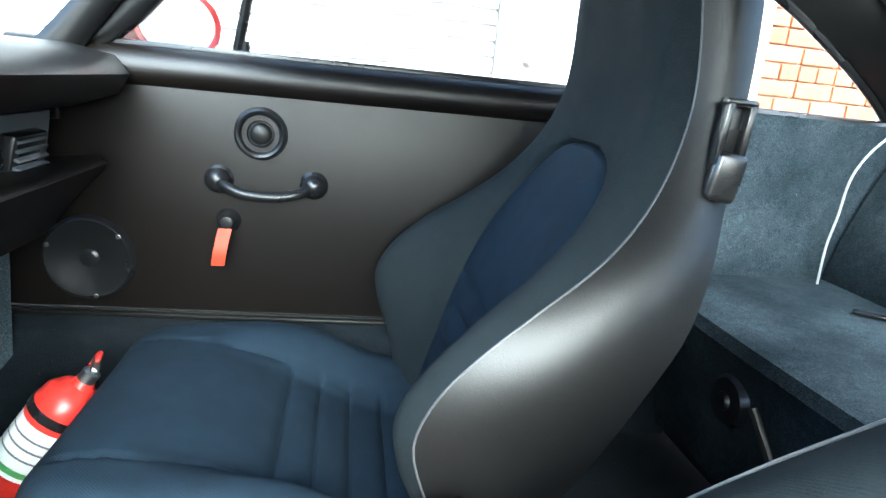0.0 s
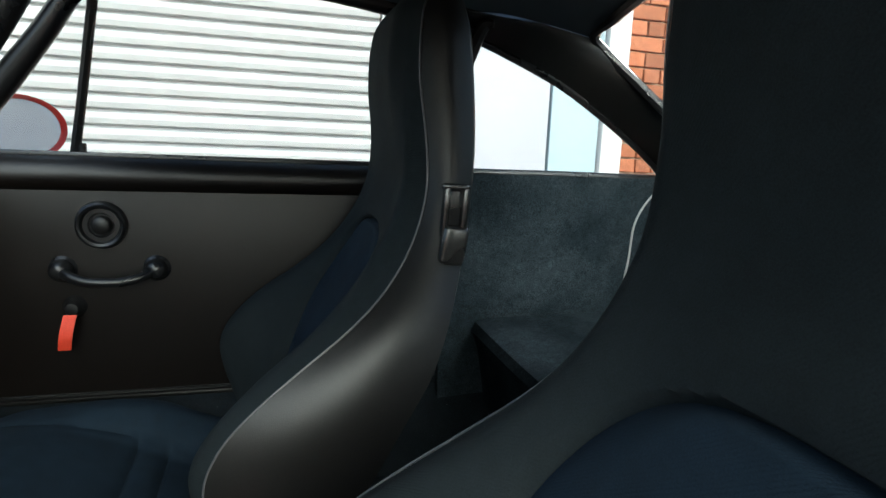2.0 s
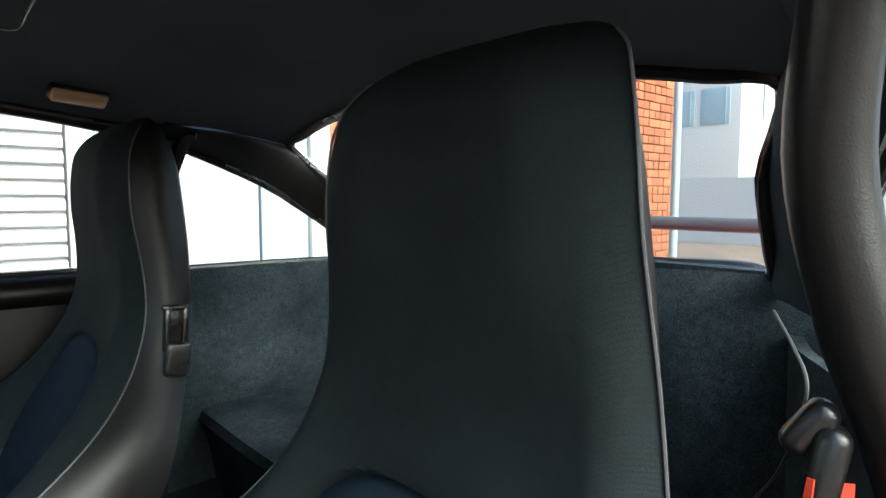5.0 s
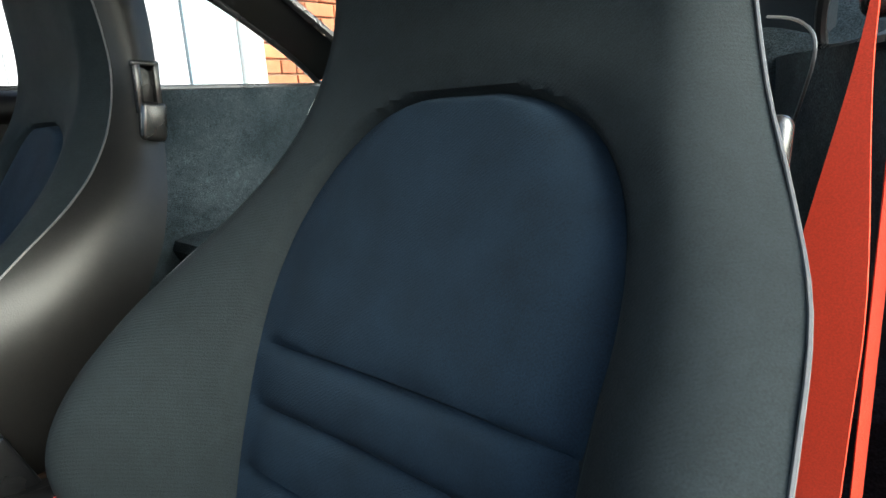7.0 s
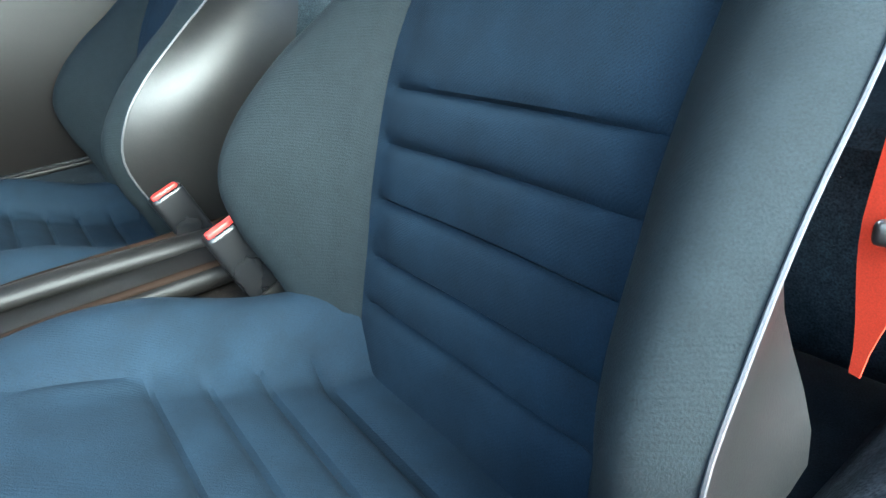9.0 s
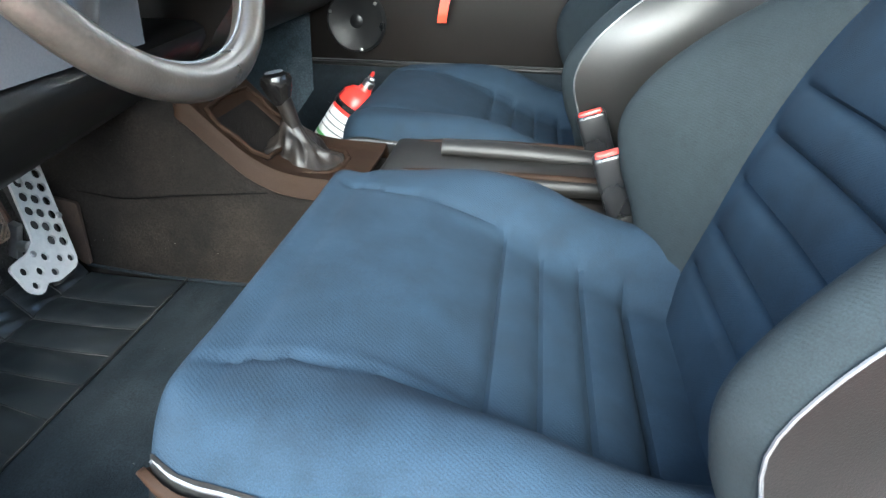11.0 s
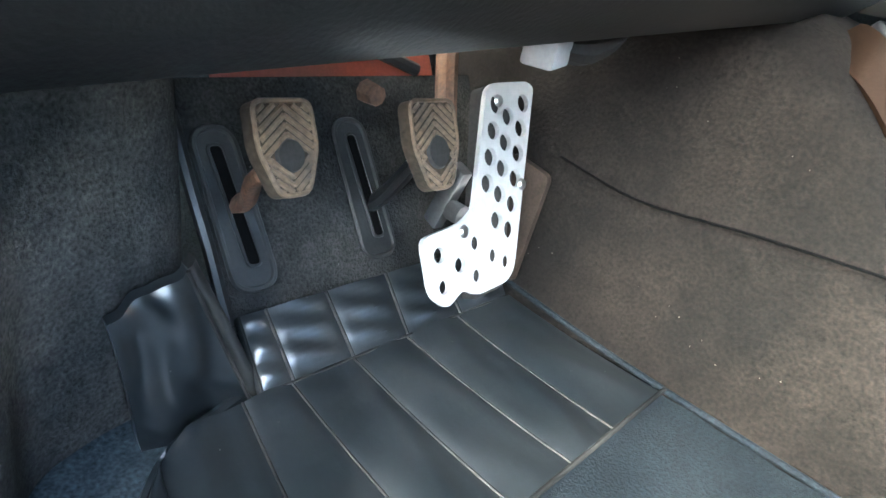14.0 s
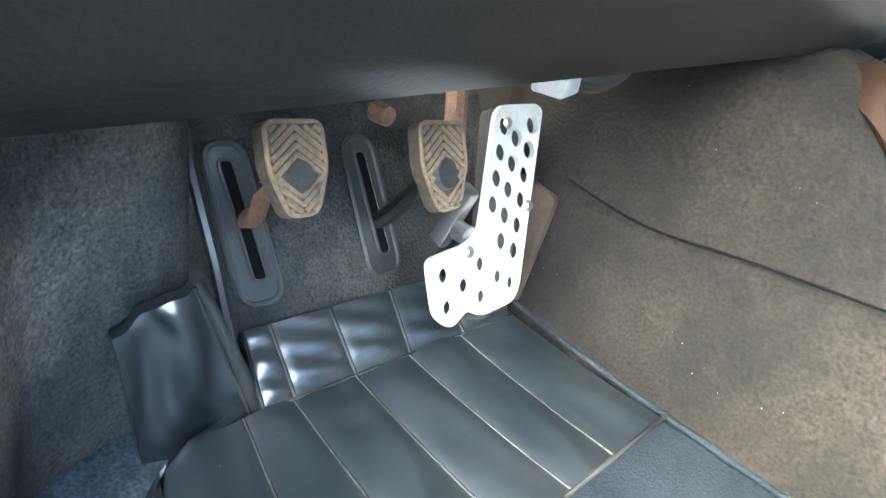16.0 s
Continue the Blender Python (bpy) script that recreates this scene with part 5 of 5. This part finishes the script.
cl = pedal(-0.667, -0.376, 0.437, 0.034, 0.046, "clutch_pedal", "clutch pedal with a dusty chevron rubber pad")
part("arm", tube([(-0.672, -0.380, 0.425), (-0.690, -0.375, 0.412), (-0.712, -0.364, 0.392), (-0.730, -0.362, 0.382)], [0.006, 0.008, 0.008, 0.007], 8, 3, flat=0.6), RUST, cl, "rusty steel arm")
br = pedal(-0.664, -0.277, 0.432, 0.041, 0.053, "brake_pedal", "brake pedal with a dusty chevron rubber pad")
part("arm", tube([(-0.670, -0.272, 0.425), (-0.690, -0.264, 0.405), (-0.712, -0.260, 0.380), (-0.735, -0.260, 0.360)], [0.007, 0.009, 0.009, 0.008], 8, 3, flat=0.6), PLASTIC, br, "black steel arm")
part("bolt", lathe([(0, 0.012), (0.006, 0.012), (0.007, 0)], pose(-0.70, -0.300, 0.456, 0, 90, 0), 8), RUST, br, "rusty bolt")
acc = thing("accelerator_pedal", (-0.66, -0.21, 0.345), "drilled aluminium accelerator pedal plate with a foot", "pedal", "pedals")
AM = slope(-0.6300, 0.340, 26.6)
out = round_outline([(-0.284, 0.043), (-0.282, 0.006), (-0.268, -0.006), (-0.252, 0.004), (-0.240, -0.004), (-0.205, -0.002), (-0.196, 0.006), (-0.152, 0.133), (-0.160, 0.137), (-0.200, 0.136), (-0.207, 0.131), (-0.233, 0.054), (-0.246, 0.047)], 0.007, 3)
holes = []
for k in range(6):
    y = 0.034 + 0.0175 * k
    x = -0.204 + 0.35 * (y - 0.06)
    holes.append((x + 0.0160, y, 0.0065))
    if k < 5:
        holes.append((x + 0.0030, y + 0.00875, 0.0065))
    if k > 1:
        holes.append((x - 0.0150, y, 0.0065))
holes += [(-0.270, 0.030, 0.0052), (-0.252, 0.020, 0.0052), (-0.234, 0.031, 0.0052), (-0.217, 0.019, 0.0052), (-0.269, 0.009, 0.0048), (-0.236, 0.009, 0.0050), (-0.204, 0.012, 0.0050)]
part("plate", plate(out, AM, 0.004, holes=holes), ALU, acc, "bright drilled aluminium plate", smooth=False)
for x, y in ((-0.195, 0.124), (-0.178, 0.064), (-0.245, 0.041)):
    part("rivet", lathe([(0, 0.0065), (0.003, 0.006), (0.0045, 0.004)], AM @ pose(x, y, 0), 12), STEEL, acc)
part("backing", plate(round_outline([(-0.240, -0.008), (-0.205, -0.006), (-0.162, 0.135), (-0.205, 0.135)], 0.006), AM @ pose(0, 0, -0.012), 0.010), RUBBERDARK, acc, "dark rubber pedal behind the plate", smooth=False)
part("bracket", joined(block((0.014, 0.010, 0.05), pose(-0.675, -0.235, 0.390, 0, 20, 0), 0.002), lathe([(0, 0.012), (0.007, 0.012), (0.007, 0)], pose(-0.665, -0.240, 0.385, 0, 90, 0), 10)), STEEL, acc, "steel lever bracket")
part("rod", tube([(-0.690, -0.225, 0.400), (-0.72, -0.215, 0.47), (-0.73, -0.212, 0.53)], 0.008, 8, 3), RUST, acc, "dusty steel rod")
placed_by((-0.554, -0.336, 0.277), (0.962, 0.975, 1.0), (0.006, 0.001, 0.0))
# floor mat: smooth carpet, then quilted vinyl strips
mat_left = curve([(-0.69, -0.350), (-0.677, -0.380), (-0.662, -0.421), (-0.643, -0.447), (-0.603, -0.474), (-0.557, -0.496), (-0.515, -0.519), (-0.424, -0.547), (-0.316, -0.556), (-0.25, -0.556)])
mat = thing("floor_mat", (-0.47, -0.33, FLOOR), "black car mat with a quilted vinyl heel pad", "floor mat")
part("carpet", sheet(lambda u, v: (-0.515 + 0.215 * u, mat_left(-0.515 + 0.215 * u) + (-0.122 - mat_left(-0.515 + 0.215 * u)) * v, FLOOR + 0.006 + 0.0015 * math.sin(30 * u + 4 * v) * math.sin(9 * v)), 24, 30, 0.006), CARPET_MAT, mat, "dusty black mat carpet")
edges_rear = [-0.123, -0.195, -0.248, -0.305, -0.360, -0.417, -0.468, -0.520]
edges_fold = [-0.137, -0.205, -0.260, -0.309, -0.357, -0.390, -0.442, -0.470]
FOLD = -0.660


def on_mat(k, u, rise=0.0):
    """A place on seam k of the heel pad, u from the fold to its rear edge."""
    x = FOLD + (-0.515 - FOLD) * u
    y = edges_fold[k] + (edges_rear[k] - edges_fold[k]) * u
    return (x, max(y, mat_left(x) + 0.002), FLOOR + 0.008 + 0.010 * (1 - u) ** 2 + rise)


for k in range(7):
    def strip(u, v):
        a, b = Vector(on_mat(k, u)), Vector(on_mat(k + 1, u))
        p = a.lerp(b, v)
        p.z += 0.0050 * math.sin(math.pi * v) ** 0.55 * math.sin(math.pi * min(max(u, 0.02), 0.98)) ** 0.35 + (0.0018 * math.sin(46 * p.x + 9 * k + 30 * p.y + 2 * math.sin(60 * p.y)) + 0.0009 * math.sin(130 * p.x - 70 * p.y + 4 * k + 2 * math.sin(40 * p.x))) * math.sin(math.pi * v)
        return tuple(p)
    part("quilted_strip", sheet(strip, 18, 12, back=(0, 0, -0.006)), MATVINYL, mat)
    if 0 < k < 6:
        part("seam", tube([on_mat(k, u, 0.0004) for u in (0.0, 0.25, 0.5, 0.75, 1.0)], 0.0010, 6, 3), SEAM, mat, "worn seam")
part("binding", tube([(x, mat_left(x), FLOOR + 0.007) for x in (-0.302, -0.33, -0.40, -0.46, -0.515, -0.557, -0.603, -0.643, -0.662, -0.677)] + [(-0.69, -0.345, FLOOR + 0.016)], 0.0045, 8, 4), MATVINYL, mat, "black vinyl mat edge")
part("binding", tube([(-0.685, -0.112, FLOOR + 0.015), (-0.60, -0.116, FLOOR + 0.010), (-0.52, -0.118, FLOOR + 0.008), (-0.40, -0.119, FLOOR + 0.008), (-0.30, -0.120, FLOOR + 0.008)], 0.0026, 8, 4), CARPET_MAT, mat, "black vinyl mat edge")
part("binding", tube([(-0.514, y, FLOOR + 0.010) for y in (-0.12, -0.2, -0.3, -0.4, -0.515)], 0.0019, 8, 3), SEAM, mat, "stitched edge of the heel pad")
part("binding", tube([(-0.302, -0.553, FLOOR + 0.007), (-0.296, -0.45, FLOOR + 0.007), (-0.296, -0.13, FLOOR + 0.007)], 0.0045, 8, 3), MATVINYL, mat, "black vinyl mat edge")
toe_top = [-0.372, -0.353, -0.306, -0.251, -0.195, -0.125]
toe_low = [-0.377, -0.355, -0.308, -0.258, -0.200, -0.140]
for k in range(5):
    def toe(u, v):
        low = Vector((FOLD, toe_low[k] + (toe_low[k + 1] - toe_low[k]) * v, FLOOR + 0.016))
        top = Vector((-0.702, toe_top[k] + (toe_top[k + 1] - toe_top[k]) * v, 0.316))
        p = low.lerp(top, u)
        puff = 0.005 * math.sin(math.pi * v) ** 0.55 * math.sin(math.pi * min(max(u, 0.03), 0.97)) ** 0.4 + 0.0022 * math.sin(17 * u + 90 * p.y + 2 * k) * math.sin(math.pi * v)
        return (p.x + puff * 0.7, p.y, p.z + puff * 0.7)
    part("toe_strip", sheet(toe, 14, 14, back=(-0.004, 0, -0.004)), MATVINYL, mat, "creased vinyl toe strip")
    part("seam", tube([(FOLD + 0.001, toe_low[k], FLOOR + 0.0175), ((FOLD - 0.702) / 2 + 0.001, (toe_low[k] + toe_top[k]) / 2, (FLOOR + 0.016 + 0.316) / 2 + 0.001), (-0.701, toe_top[k], 0.3165)], 0.0013, 6, 3), SEAM, mat, "worn seam")
part("seam", tube([(FOLD, y, FLOOR + 0.0185) for y in (-0.14, -0.2, -0.26, -0.31, -0.355, -0.377)], 0.0013, 6, 3), SEAM, mat, "worn fold seam")
placed_by()
# vinyl pad on the kick panel
rest = thing("kick_pad", (-0.66, -0.43, 0.27), "black creased vinyl kick pad on the carpet", "kick pad")


def kick(u, v):
    """u from the tunnel side to the door side, v downwards."""
    p = Vector((-0.672, -0.411, 0.370)).lerp(Vector((-0.663, -0.377, 0.279)), v).lerp(Vector((-0.673, -0.448, 0.347)).lerp(Vector((-0.666, -0.436, 0.262)), v), u)
    w = 0.0022 * math.sin(5 * u + 2.4 * v + 1) + 0.0018 * math.sin(9 * u - 5 * v) + 0.0010 * math.sin(17 * u + 8 * v + 2 * math.sin(7 * v))
    return (p.x + w + 0.005 * math.sin(math.pi * u) * math.sin(math.pi * v) ** 0.5, p.y, p.z)


def kick_edge(u, v):
    x, y, z = kick(0.14 * u - 0.16, v)
    return (x + 0.002 * math.sin(math.pi * u), y, z)


part("pad", sheet(kick, 30, 30, back=(-0.008, 0.001, 0)), MATVINYL, rest)
part("edge_strip", sheet(kick_edge, 8, 16, back=(-0.008, 0, 0)), SLOTRUBBER, rest, "narrow black vinyl border")
part("seam", tube([tuple(Vector(kick(0.0, v)) + Vector((0.001, 0, 0))) for v in (0, 0.25, 0.5, 0.75, 1.0)], 0.0012, 6, 3), SEAM, rest, "worn seam")
placed_by()
side_y = curve([(-0.80, -0.375), (-0.74, -0.385), (-0.706, -0.396), (-0.691, -0.420), (-0.685, -0.450), (-0.672, -0.480), (-0.62, -0.512), (-0.59, -0.540), (-0.572, -0.585), (-0.56, -0.620), (-0.45, -0.64)])
part("door_seal", tube([(-0.556, -0.622, 0.428), (-0.560, -0.620, 0.47), (-0.562, -0.622, 0.53), (-0.562, -0.624, 0.60)], 0.0075, 10, 4), SLOTRUBBER, car, "black rubber door seal")
# black carpet drawn in the colour brightened for footwell light
part("footwell_side", sheet(lambda u, v: (-0.80 + 0.24 * u, side_y(-0.80 + 0.24 * u) - 0.012 * v + 0.002 * math.sin(30 * u + 9 * v), FLOOR + 0.30 * v), 50, 20, back=(-0.003, -0.006, 0)), CARPET_FOOT, car, "black carpeted footwell side")
pocket = thing("tunnel_pocket", (-0.64, -0.12, 0.33), "worn brown hide cover flap on the tunnel side", "cover")
part("flap", plate(round_outline([(-0.676, 0.296), (-0.660, 0.290), (-0.653, 0.392), (-0.693, 0.399)], 0.006), Matrix(((1, 0, 0, 0), (0, 0, -1, -0.121), (0, 1, 0, 0), (0, 0, 0, 1))), 0.006), HIDE, pocket, smooth=False)
seam_line([(-0.652, -0.1195, 0.409), (-0.58, -0.120, 0.402), (-0.50, -0.1195, 0.412), (-0.42, -0.119, 0.420), (-0.37, -0.118, 0.425)], 0.0011, "carpet_seam", SHADE_BLACK, car, "dark seam in the tunnel carpet")
fuse = thing("wiring_plug", (-0.575, -0.27, 0.505), "white connector block with taped cable under the dash", "connector")
part("block", block((0.018, 0.034, 0.016), pose(-0.600, -0.256, 0.500, 0, 0, 20), 0.002), CORD, fuse)
part("cable", tube([(-0.602, -0.240, 0.500), (-0.60, -0.22, 0.500), (-0.60, -0.195, 0.506), (-0.605, -0.17, 0.516)], [0.006, 0.008, 0.006, 0.005], 8, 4), RUBBERDARK, fuse, "grey taped cable")
loom = thing("wiring_loom", (-0.70, -0.33, 0.49), "dusty wires hanging under the dash", "wires")
part("wire", tube([(-0.70, -0.38, 0.50), (-0.69, -0.34, 0.492), (-0.70, -0.28, 0.50), (-0.70, -0.24, 0.495)], 0.004, 6, 4), RUST, loom)
part("wire", tube([(-0.70, -0.35, 0.505), (-0.70, -0.30, 0.497), (-0.71, -0.25, 0.505)], 0.002, 6, 4), REDPLASTIC, loom, "red wire")
hinge = thing("door_hinge", (-0.468, -0.63, 0.43), "taupe plastic door check at the front pillar", "hinge")
part("strap", block((0.013, 0.026, 0.115), pose(-0.482, -0.628, 0.505, 8, -4, 0), 0.004, 3), TAUPE, hinge)
part("rib", block((0.006, 0.010, 0.100), pose(-0.474, -0.622, 0.505, 8, -4, 0), 0.002), TAUPE, hinge)
part("bracket", block((0.042, 0.030, 0.024), pose(-0.470, -0.632, 0.436), 0.006, 3), TAUPE, hinge, "taupe bracket on the sill")
part("arm", tube([(-0.474, -0.616, 0.500), (-0.466, -0.606, 0.478), (-0.468, -0.612, 0.455)], [0.005, 0.006, 0.004], 8, 4), DARKSTEEL, hinge, "dull steel arm")
part("bolt", lathe([(0, 0.005), (0.005, 0.005), (0.006, 0)], pose(-0.462, -0.614, 0.462, 90), 8), STEEL, hinge)
patch = thing("bulkhead_panel", (-0.80, -0.31, 0.50), "dull red primed bulkhead steel above the pedal carpet", "panel")
part("sheet_metal", block((0.20, 0.085, 0.005), BOARD @ pose(-0.245, 0.165, -0.004), 0.002), PRIMER, patch)
